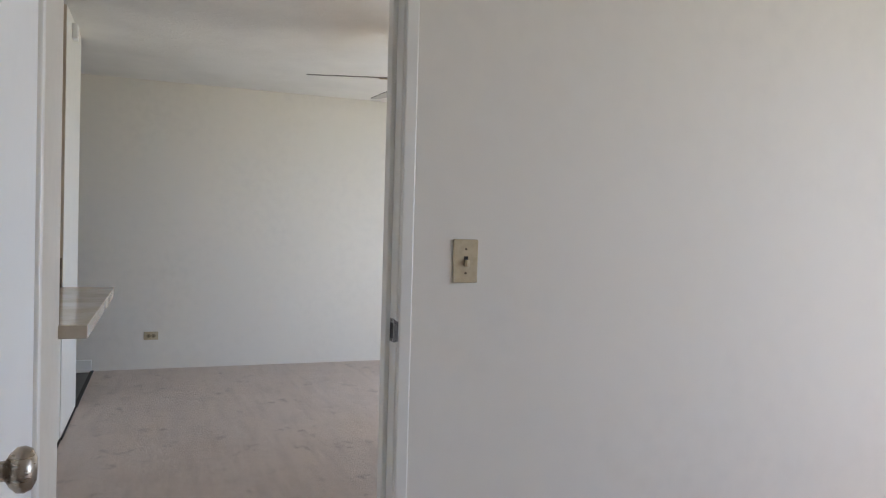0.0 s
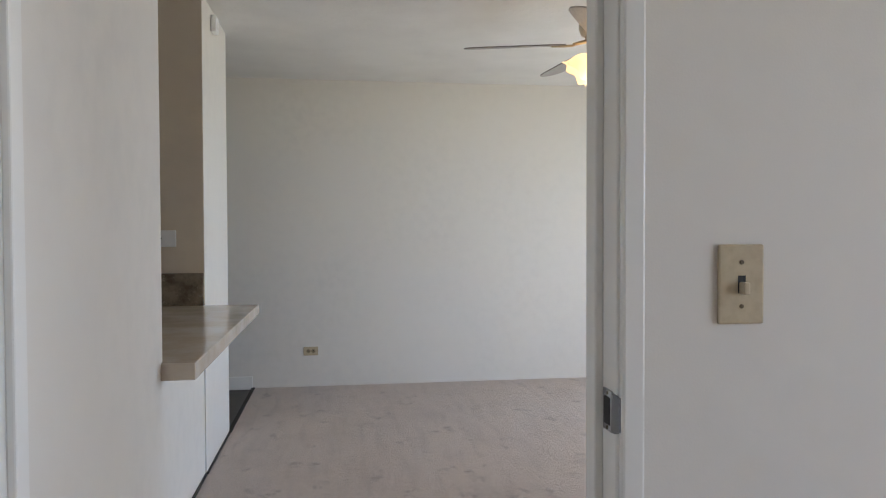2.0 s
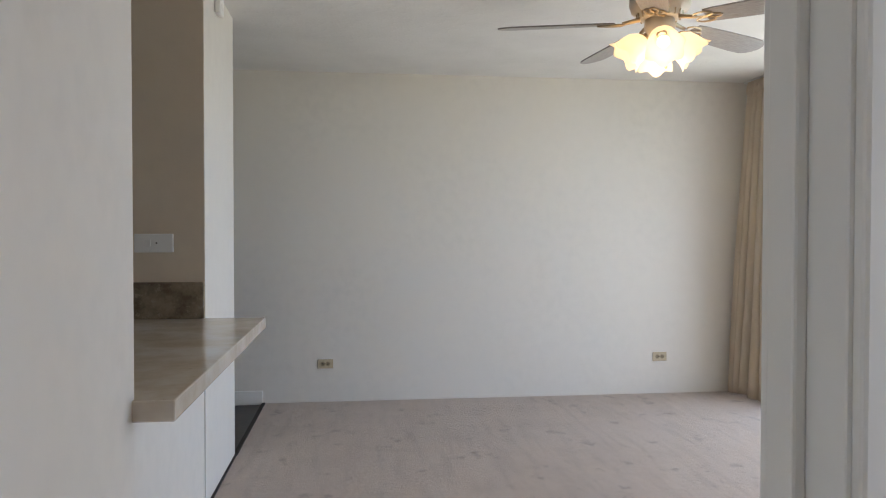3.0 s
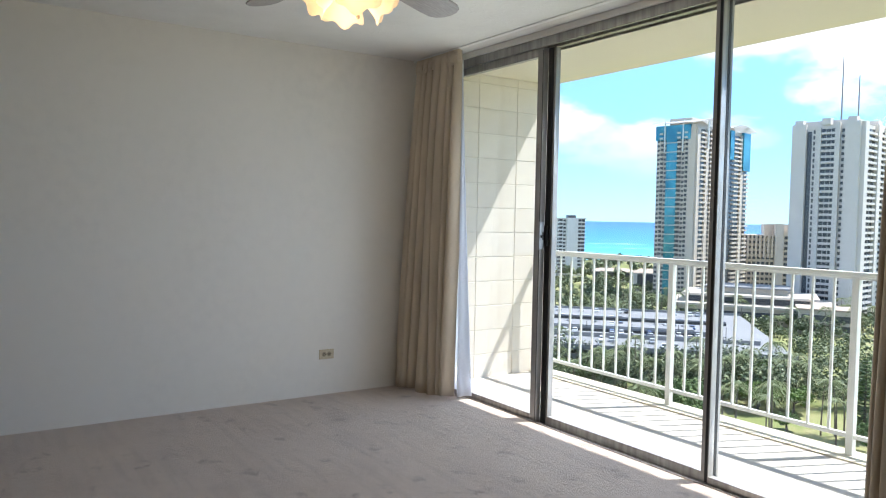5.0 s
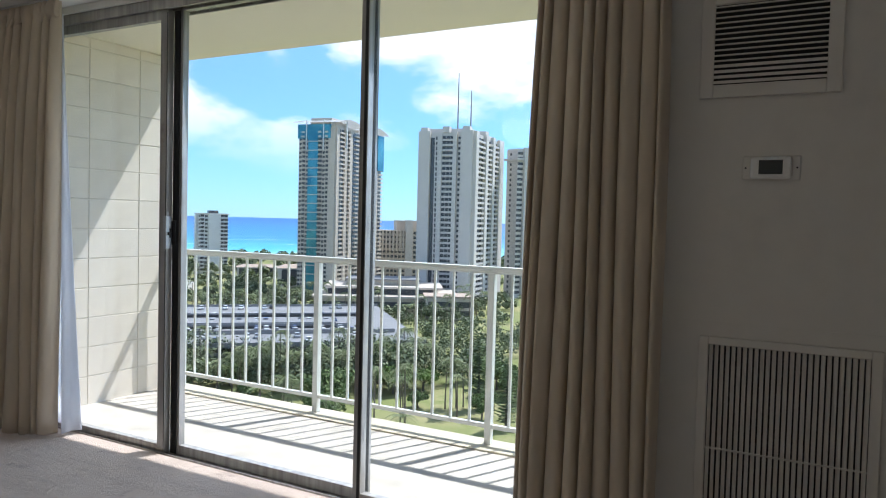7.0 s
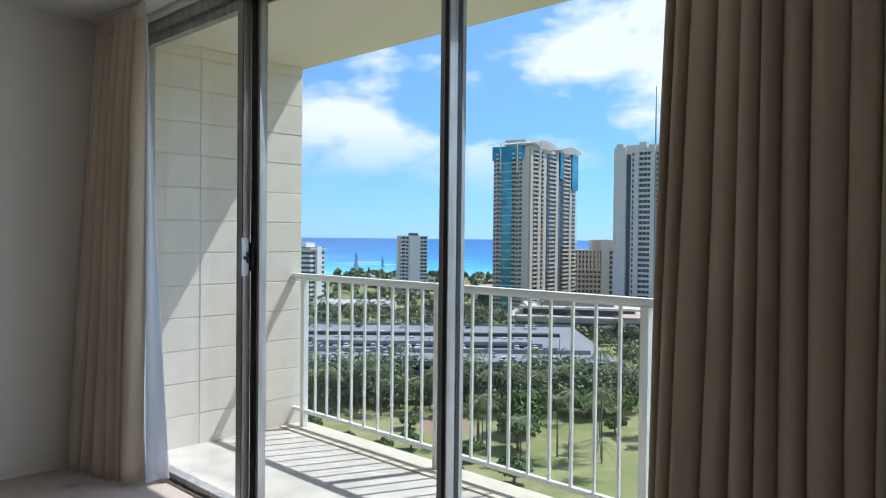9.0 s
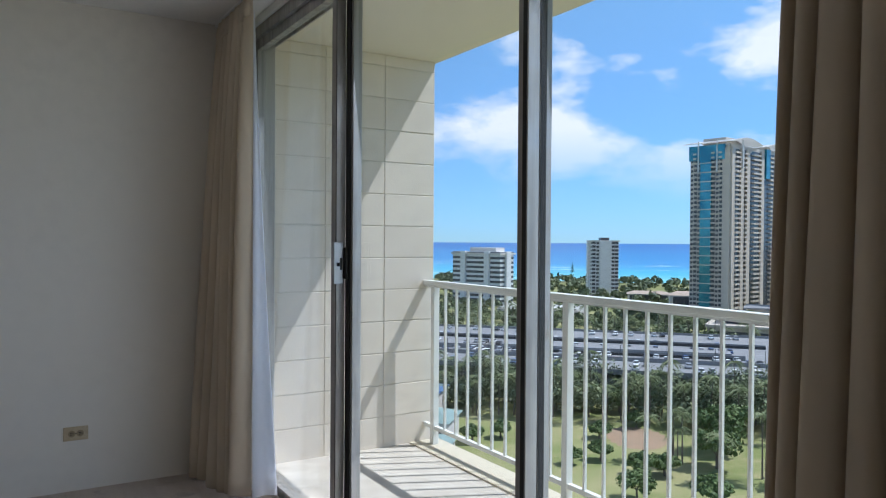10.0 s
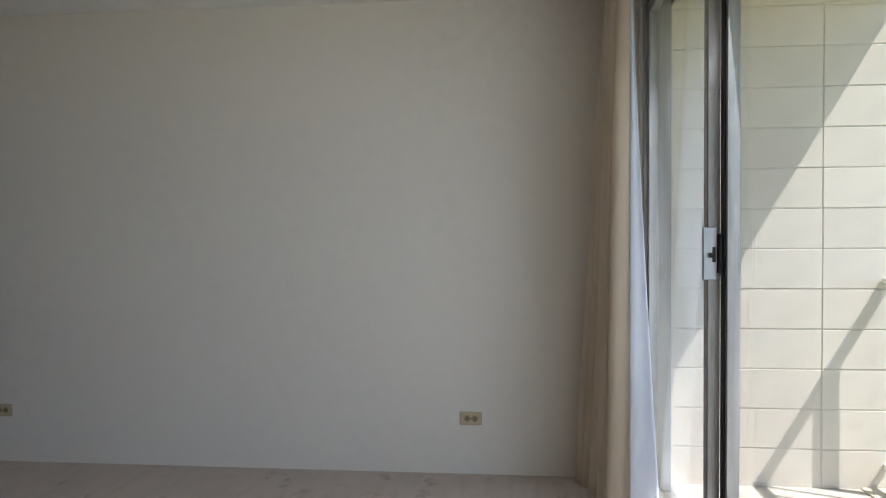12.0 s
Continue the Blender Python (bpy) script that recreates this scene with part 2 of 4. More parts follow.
# outdoors
k = Mat("park_ground", (0.16, 0.2, 0.06), 0.95, 0, 0.1)
g = k.mix(k.grey(k.noise(0.045, 5, 0.6), 0.42, 0.62), (0.215, 0.235, 0.09), (0.33, 0.305, 0.15))
g = k.mix(k.grey(k.noise(0.16, 5, 0.65), 0.49, 0.70, 0, 0.85), g, (0.40, 0.34, 0.19))
k.color(k.mix(k.grey(k.noise(1.4, 3), 0.3, 0.7, 0, 0.35), g, (0.15, 0.19, 0.06)))
GROUND = k.m
k = Mat("bare_earth", (0.35, 0.2, 0.12), 0.95)
k.color(k.mix(k.grey(k.noise(0.5, 4), 0.3, 0.7), (0.36, 0.235, 0.155), (0.26, 0.19, 0.12)))
EARTH = k.m
k = Mat("sea_water", (0.02, 0.2, 0.4), 0.35, 0, 0.4)
sx = k.n.new("ShaderNodeSeparateXYZ")
k.l.new(k.coord(), sx.inputs[0])
wob = k.n.new("ShaderNodeMath")
wob.operation = "MULTIPLY_ADD"
wob.inputs[1].default_value = 260
k.l.new(k.noise(0.004, 5, 0.6), wob.inputs[0])
k.l.new(sx.outputs[0], wob.inputs[2])
deep = k.ramp(k.grey(wob.outputs[0], 0, 2600), [(0.06, (0.16, 0.52, 0.56)), (0.13, (0.05, 0.38, 0.54)), (0.26, (0.015, 0.20, 0.45)), (1.0, (0.006, 0.10, 0.34))])
surf = k.grey(k.noise(0.014, 6, 0.75, (1.3, 0.3, 1)), 0.56, 0.62)
near = k.grey(sx.outputs[0], 380, 760, 1.0, 0.0)
sm = k.n.new("ShaderNodeMath")
sm.operation = "MULTIPLY"
k.l.new(surf, sm.inputs[0])
k.l.new(near, sm.inputs[1])
k.color(k.mix(sm.outputs[0], deep, (0.8, 0.85, 0.85)))
SEA = k.m


def leafy(name, a, b):
    q = Mat(name, a, 0.6, 0, 0.25)
    q.color(q.mix(q.island(), a, b))
    return q.m


LEAF = leafy("broadleaf", (0.055, 0.095, 0.028), (0.17, 0.22, 0.075))
LEAFL = leafy("bright_leaf", (0.07, 0.13, 0.025), (0.17, 0.23, 0.06))
WOODS = leafy("woods", (0.045, 0.07, 0.032), (0.23, 0.255, 0.135))
FROND = leafy("palm_frond", (0.09, 0.13, 0.045), (0.22, 0.235, 0.11))
k = Mat("bark", (0.17, 0.13, 0.10), 0.9)
k.color(k.mix(k.grey(k.noise(3, 4, 0.6, (1, 1, 4)), 0.3, 0.7), (0.20, 0.16, 0.125), (0.10, 0.08, 0.06)))
BARK = k.m


def plain(name, color, rough=0.7, var=0.12, size=0.3):
    q = Mat(name, color, rough)
    q.color(q.mix(q.grey(q.noise(size, 4, 0.6), 0.35, 0.7), color, tuple(c * (1 - var) for c in color)))
    return q.m


TOWERWALL = plain("tower_wall_beige", (0.62, 0.54, 0.46))
TOWERWHITE = plain("tower_wall_white", (0.64, 0.60, 0.565))
TOWERTAN = plain("tower_wall_tan", (0.56, 0.48, 0.39))
WINDARK = plain("tower_window", (0.085, 0.09, 0.10), 0.2)
k = Mat("teal_glazing", (0.03, 0.2, 0.26), 0.12, 0.3)
k.color(k.mix(k.grey(k.noise(0.09, 5, 0.7), 0.4, 0.65), (0.02, 0.16, 0.23), (0.10, 0.36, 0.42)))
TEAL = k.m
GREENROOF = plain("green_metal_roof", (0.24, 0.32, 0.29), 0.5)
BLUEROOF = plain("blue_metal_roof", (0.10, 0.18, 0.32), 0.5)
TERRAROOF = plain("terracotta_roof", (0.46, 0.36, 0.29), 0.8)
PALEROOF = plain("pale_roof", (0.74, 0.74, 0.73), 0.6)
DECK = plain("deck_concrete", (0.25, 0.25, 0.255), 0.85, 0.18, 0.15)
# near-black for painted shade in the deck and return grille, and for dark poles
DECKDARK = plain("deck_shadow_bay", (0.06, 0.06, 0.06), 0.9)
CARPAINTS = [Mat("car_paint_" + n, c, 0.3).m for n, c in (("white", (0.75, 0.75, 0.75)), ("silver", (0.42, 0.43, 0.45)), ("black", (0.02, 0.02, 0.022)), ("red", (0.5, 0.03, 0.03)), ("blue", (0.05, 0.1, 0.25)))]
TYRE = Mat("tyre_rubber", (0.02, 0.02, 0.02), 0.8).m

# ---- building helpers ----


def mesh_of(name, bm, material, smooth=False):
    me = bpy.data.meshes.new(name)
    bm.to_mesh(me)
    bm.free()
    me.materials.append(material)
    if smooth:
        me.shade_smooth()
    return me


def part(name, bm, material, parent=None, label="", smooth=False):
    ob = new(name, mesh_of(name, bm, material, smooth))
    if parent is not None:
        ob.parent = parent
    return tagged(ob, label)


def thing(name, label, category, at=(0, 0, 0), turn=0.0, group="", kind=""):
    ob = new(name)
    ob.empty_display_size = 0.1
    ob.matrix_basis = pose(*at, 0, 0, turn)
    return tagged(ob, label, category, group, kind)


def box(bm, x0, y0, z0, x1, y1, z1, bevel=0.0):
    r = bmesh.ops.create_cube(bm, size=1.0, matrix=Matrix.Translation(((x0 + x1) / 2, (y0 + y1) / 2, (z0 + z1) / 2)) @ Matrix.Diagonal((abs(x1 - x0), abs(y1 - y0), abs(z1 - z0), 1)))
    if bevel:
        edges = {e for v in r["verts"] for e in v.link_edges}
        bmesh.ops.bevel(bm, geom=list(edges), offset=bevel, segments=2, profile=0.5, affect="EDGES")
    return bm


def B(*a, bevel=0.0):
    return box(bmesh.new(), *a, bevel=bevel)


def Bs(items, bevel=0.0):
    bm = bmesh.new()
    for a in items:
        box(bm, *a, bevel=bevel)
    return bm


def cyl(bm, p, q, r0, r1, n=16, caps=True):
    p, q = Vector(p), Vector(q)
    m = Matrix.Translation((p + q) / 2) @ (q - p).to_track_quat("Z", "Y").to_matrix().to_4x4()
    bmesh.ops.create_cone(bm, cap_ends=caps, segments=n, radius1=r0, radius2=r1, depth=(q - p).length, matrix=m)
    return bm


def lathe(bm, profile, n=24, m=None):
    """Turns a profile of (radius, z) round the z axis, then poses it by m."""
    m = m or Matrix.Identity(4)
    rings = [[bm.verts.new(m @ Vector((r * math.cos(a), r * math.sin(a), z))) for a in (2 * math.pi * i / n for i in range(n))] for r, z in profile]
    for a, b in zip(rings, rings[1:]):
        for i in range(n):
            bm.faces.new((a[i], a[(i + 1) % n], b[(i + 1) % n], b[i]))
    for ring, flip in ((rings[0], True), (rings[-1], False)):
        if ring and (ring[0].co - ring[n // 2].co).length > 1e-5:
            bm.faces.new(ring[::-1] if flip else ring)
    bmesh.ops.remove_doubles(bm, verts=[v for r in rings for v in r], dist=1e-6)
    return bm


def raw(name, boxes, material, parent=None, label="", m=None):
    """Many boxes in one mesh, written quickly."""
    verts, faces = [], []
    for x0, y0, z0, x1, y1, z1 in boxes:
        o = len(verts)
        verts += [(x0, y0, z0), (x1, y0, z0), (x1, y1, z0), (x0, y1, z0), (x0, y0, z1), (x1, y0, z1), (x1, y1, z1), (x0, y1, z1)]
        faces += [(o, o + 3, o + 2, o + 1), (o + 4, o + 5, o + 6, o + 7), (o, o + 1, o + 5, o + 4), (o + 1, o + 2, o + 6, o + 5), (o + 2, o + 3, o + 7, o + 6), (o + 3, o, o + 4, o + 7)]
    me = bpy.data.meshes.new(name)
    me.from_pydata(verts, [], faces)
    me.materials.append(material)
    ob = new(name, me)
    if parent is not None:
        ob.parent = parent
    return tagged(ob, label)


def setting(name, bm, material, label, category):
    return tagged(part(name, bm, material, None, label), "", category, "", "structure")


# ---- structure ----
H = 2.44
FAR = 4.995      # far wall of the living room
WIN = 3.45       # plane of the sliding doors
setting("floor", B(-0.48, 0.0, -0.12, 3.375, FAR, 0.0), CARPET, "worn beige-mauve wall-to-wall carpet with dark stains", "carpet")
setting("floor_bedroom", B(-2.7, -4.2, -0.12, 3.375, -0.001, -0.002), CARPET, "worn beige bedroom carpet", "carpet")
setting("floor_hall", B(-2.7, 3.02, -0.12, -0.485, FAR, -0.008), VINYL, "dark plank vinyl floor of the entry hall", "floor")
setting("floor_kitchen", B(-2.7, 0.11, -0.12, -0.482, 3.015, -0.010), VINYL, "dark vinyl kitchen floor", "floor")
setting("carpet_edge_strip", B(-0.495, 3.70, -0.008, -0.468, FAR, 0.006, bevel=0.003), RUBBER, "dark rubber transition strip along the carpet edge", "trim")
setting("ceiling", B(-2.7, -4.2, H, 3.40, FAR, H + 0.15), CEILING, "off-white textured plaster ceiling", "ceiling")
setting("wall_far", B(-2.7, FAR, -0.12, 3.56, FAR + 0.20, H + 0.15), WALL, "plain off-white painted living room wall", "wall")
# door wall with the doorway through it
JL, JR, DH = -0.222, 0.558, 2.05
setting("wall_door", Bs([(-0.62, 0.0, -0.02, JL - 0.03, 0.11, H), (JR + 0.03, 0.0, -0.02, 3.38, 0.11, H), (JL - 0.03, 0.0, DH + 0.03, JR + 0.03, 0.11, H)]), WALL, "off-white painted wall round the bedroom doorway", "wall")
setting("wall_bedroom_west", B(-2.85, -4.2, -0.12, -2.7, 0.11, H), WALL, "off-white bedroom wall", "wall")
setting("wall_bedroom_inner", B(-2.7, 0.0, -0.12, -0.62, 0.11, H), WALL, "off-white bedroom wall beside the doorway", "wall")
setting("wall_bedroom_south", B(-2.85, -4.35, -0.12, 3.56, -4.2, H), WALL, "off-white bedroom wall", "wall")
setting("wall_bedroom_east", Bs([(3.38, -4.2, -0.12, 3.56, -2.6, H), (3.38, -0.8, -0.12, 3.56, 0.11, H), (3.38, -2.6, -0.12, 3.56, -0.8, 0.55), (3.38, -2.6, 2.15, 3.56, -0.8, H)]), WALL, "bedroom wall with a wide window opening", "wall")
setting("wall_kitchen_partition", B(-0.48, 0.11, -0.01, -0.308, 1.245, H), WALL, "white painted wall between kitchen and living room", "wall")
setting("wall_pantry", B(-2.7, 2.915, -0.01, -0.48, 3.70, H), WALL, "off-white wall block at the kitchen's end", "wall")
# thin tan skin over the kitchen side of the pantry block
setting("wall_kitchen_end_tan", B(-2.69, 2.911, 0.0, -0.4815, 2.9148, H - 0.001), KITCHENTAN, "tan kitchen end wall", "wall")
setting("wall_west", B(-2.85, 0.11, -0.12, -2.7, FAR, H), WALL, "off-white kitchen and hall wall", "wall")
setting("wall_bar", B(-0.58, 1.245, -0.01, -0.485, 2.915, 0.812), WALL, "white painted half wall under the bar counter", "wall")
setting("bar_panel_joint", B(-0.4855, 2.900, 0.0, -0.479, 2.912, 0.812), TRIMPAINT, "thin painted seam strip on the half wall", "trim")
setting("baseboard", B(-2.7, FAR - 0.016, -0.008, -0.485, FAR, 0.095, bevel=0.004), TRIMPAINT, "white painted baseboard in the hall", "baseboard")
# thin dark line where half wall and pantry block meet the floor
setting("bar_base_strip", Bs([(-0.4845, 1.25, 0.0, -0.476, 2.9, 0.014), (-0.4795, 2.915, 0.0, -0.472, 3.70, 0.014)]), RUBBER, "thin dark line along the foot of the half wall", "baseboard")
# wall with the air-conditioning grilles, beside the glass doors
AC = 3.375
setting("wall_window", Bs([(AC, 0.11, -0.12, 3.56, 1.18, H), (3.40, 4.93, -0.12, 3.56, FAR, H)]), WALL, "off-white wall beside the sliding glass doors", "wall")
setting("wall_outer_north", B(3.56, 5.10, -0.2, 3.60, 5.30, H + 0.15), SOFFIT, "building wall edge", "wall")

# doorway frame
fr = thing("door_frame", "off-white painted wooden door frame with stops and casing", "door frame", (0, 0, 0), 0, "", "structure")
part("jamb", B(JR, -0.004, 0.0, JR + 0.032, 0.114, DH, bevel=0.003), TRIMPAINT, fr)
part("jamb", B(JL - 0.032, -0.004, 0.0, JL, 0.114, DH, bevel=0.003), TRIMPAINT, fr)
part("head_jamb", B(JL - 0.032, -0.004, DH, JR + 0.032, 0.114, DH + 0.03, bevel=0.003), TRIMPAINT, fr)
part("door_stop", B(JR - 0.012, 0.045, 0.0, JR + 0.001, 0.085, DH, bevel=0.003), TRIMPAINT, fr)
part("door_stop", B(JL - 0.001, 0.045, 0.0, JL + 0.012, 0.085, DH, bevel=0.003), TRIMPAINT, fr)
part("casing", B(JR + 0.004, -0.016, 0.0, JR + 0.036, -0.0005, DH + 0.05, bevel=0.004), TRIMPAINT, fr)
part("casing", B(JL - 0.075, -0.016, 0.0, JL - 0.034, -0.0005, DH + 0.05, bevel=0.004), TRIMPAINT, fr)
bm = B(JR - 0.0025, 0.008, 0.965, JR + 0.001, 0.040, 1.022, bevel=0.001)
st = part("strike_plate", bm, STRIKE, fr, "chrome strike plate with a curved lip")
bm = bmesh.new()
for i in range(7):
    a0, a1 = math.pi * 0.5 * i / 7, math.pi * 0.5 * (i + 1) / 7
    p0 = (JR - 0.002 + 0.011 * (1 - math.cos(a0)), 0.008 - 0.021 * math.sin(a0))
    p1 = (JR - 0.002 + 0.011 * (1 - math.cos(a1)), 0.008 - 0.021 * math.sin(a1))
    hh = 0.0275 * math.sqrt(max(0.0, 1 - 0.8 * (i / 7) ** 2))
    vs = [bm.verts.new((p0[0], p0[1], 0.9935 - hh)), bm.verts.new((p1[0], p1[1], 0.9935 - hh)), bm.verts.new((p1[0], p1[1], 0.9935 + hh)), bm.verts.new((p0[0], p0[1], 0.9935 + hh))]
    bm.faces.new(vs)
bmesh.ops.solidify(bm, geom=bm.faces[:], thickness=0.0018)
part("lip", bm, STRIKE, st)
part("latch_hole", B(JR - 0.0032, 0.013, 0.974, JR - 0.0024, 0.034, 1.012, bevel=0.0003), BLACK, st)
for zz in (0.9695, 1.0170):
    part("screw", cyl(bmesh.new(), (JR - 0.0024, 0.0235, zz), (JR - 0.0034, 0.0235, zz), 0.0028, 0.0024, 10), SCREW, st)

# bedroom door, open into the bedroom
door = thing("door_1", "white painted flush door standing open with a round knob", "door", (JL + 0.012, 0.0, 0.0), 4.0, "", "structure")
part("door_leaf", B(-0.041, -0.775, 0.012, -0.003, -0.002, DH - 0.01, bevel=0.002), DOORPAINT, door)
kn = part("door_knob", lathe(bmesh.new(), [(0.0, 0.056), (0.014, 0.0548), (0.024, 0.050), (0.0275, 0.042), (0.0265, 0.034), (0.020, 0.027), (0.012, 0.022), (0.0115, 0.010), (0.030, 0.006), (0.032, 0.0)], 32, pose(-0.003, -0.715, 0.943, 0, 90, 0)), NICKEL, door, "satin nickel round door knob", True)
for zz in (0.25, 1.05, 1.85):
    part("hinge", cyl(bmesh.new(), (-0.046, -0.002, zz - 0.04), (-0.046, -0.002, zz + 0.04), 0.006, 0.006, 12), NICKEL, door)

# bar counter
ct = thing("bar_counter", "beige mottled stone bar counter with an overhang", "counter")
part("countertop", B(-1.10, 1.225, 0.816, -0.213, 2.9105, 0.866, bevel=0.004), STONE, ct)
part("backsplash", B(-1.10, 2.890, 0.8665, -0.484, 2.9105, 1.03, bevel=0.002), BACKSTONE, ct, "mottled brown stone backsplash strip")

# ---- sliding glass doors ----
def glazed_panel(parent, y0, y1, x, z0, z1, stile=(0.05, 0.05), rail=(0.06, 0.05)):
    t = 0.020
    pn = part("panel", Bs([(x - t, y0, z0, x + t, y0 + stile[0], z1), (x - t, y1 - stile[1], z0, x + t, y1, z1)], 0.002), ALU, parent, "worn aluminium stiles of a glass door panel")
    part("top_rail", B(x - t, y0 + stile[0], z1 - rail[1], x + t, y1 - stile[1], z1, bevel=0.002), ALU, pn)
    part("bottom_rail", B(x - t, y0 + stile[0], z0, x + t, y1 - stile[1], z0 + rail[0], bevel=0.002), ALU, pn)
    gp = part("pane", B(x - 0.003, y0 + stile[0] - 0.004, z0 + rail[0] - 0.004, x + 0.003, y1 - stile[1] + 0.004, z1 - rail[1] + 0.004), GLASS, pn, "clear window glass")
    gp.visible_shadow = False
    return pn


win = thing("window_1", "tall aluminium-framed sliding glass doors onto the lanai", "glass door", (0, 0, 0), 0, "", "structure")
ZB, ZT = -0.02, 2.385
part("head_track", Bs([(3.405, 1.18, 2.345, 3.425, 4.93, H - 0.004), (3.425, 1.18, ZT, 3.55, 4.93, H - 0.004), (3.476, 1.18, 2.35, 3.482, 4.93, ZT), (3.54, 1.18, 2.34, 3.55, 4.93, ZT)], 0.002), ALU, win)
part("sill_track", Bs([(3.40, 1.18, -0.05, 3.56, 4.93, ZB - 0.004), (3.405, 1.18, ZB - 0.005, 3.411, 4.93, -0.004), (3.474, 1.18, ZB - 0.005, 3.480, 4.93, -0.004)], 0.001), ALU, win)
part("side_frame", B(3.41, 4.885, ZB, 3.54, 4.93, ZT, bevel=0.002), ALU, win)
part("side_frame", B(3.41, 1.18, ZB, 3.54, 1.225, ZT, bevel=0.002), ALU, win)
glazed_panel(win, 3.735, 4.885, 3.445, ZB, 2.345, (0.055, 0.05), (0.05, 0.05))
p2 = glazed_panel(win, 2.452, 3.722, 3.490, ZB, ZT, (0.035, 0.05), (0.05, 0.04))
glazed_panel(win, 1.225, 2.492, 3.445, ZB, ZT, (0.05, 0.043), (0.05, 0.04))
part("weather_strip", B(3.4655, 3.690, ZB, 3.4695, 3.735, 2.345), DARKGAP, win, "black rubber weather strip")
part("weather_strip", B(3.4655, 2.458, ZB, 3.4695, 2.486, ZT), DARKGAP, win, "black rubber weather strip")
part("seal", B(3.4243, 2.4535, ZB + 0.02, 3.4255, 2.470, ZT - 0.02), DARKGAP, win, "black seal line in the stile")
part("seal", B(3.4715, 2.4507, ZB + 0.02, 3.4905, 2.4521, ZT - 0.03), DARKGAP, win, "black seal line in the stile")
part("seal", B(3.4243, 3.737, ZB + 0.02, 3.4255, 3.742, 2.33), DARKGAP, win, "black seal line in the stile")
hd = part("pull_handle", Bs([(3.406, 3.7145, 1.085, 3.411, 3.7348, 1.262), (3.411, 3.7225, 1.087, 3.452, 3.7348, 1.260)], 0.0018), CHROME, win, "worn chrome pull handle")
part("finger_slot", B(3.436, 3.7215, 1.145, 3.447, 3.7224, 1.195), BLACK, hd)
part("latch_lever", B(3.424, 3.712, 1.160, 3.436, 3.7224, 1.176, bevel=0.002), BLACK, hd)
part("outer_pull", B(3.4535, 3.7005, 1.108, 3.4652, 3.7345, 1.238, bevel=0.003), DARKGAP, win, "black outer pull")
# bedroom window behind the walker
w2 = thing("window_2", "aluminium-framed bedroom window", "window", (0, 0, 0), 0, "", "structure")
part("window_frame", Bs([(3.45, -2.6, 0.55, 3.50, -2.55, 2.15), (3.45, -0.85, 0.55, 3.50, -0.8, 2.15), (3.45, -2.55, 0.55, 3.50, -0.85, 0.60), (3.45, -2.55, 2.10, 3.50, -0.85, 2.15), (3.45, -1.72, 0.60, 3.50, -1.67, 2.10)]), ALU, w2)
for a, b in ((-2.55, -1.72), (-1.67, -0.85)):
    gp = part("pane", B(3.472, a, 0.60, 3.478, b, 2.10), GLASS, w2)
    gp.visible_shadow = False

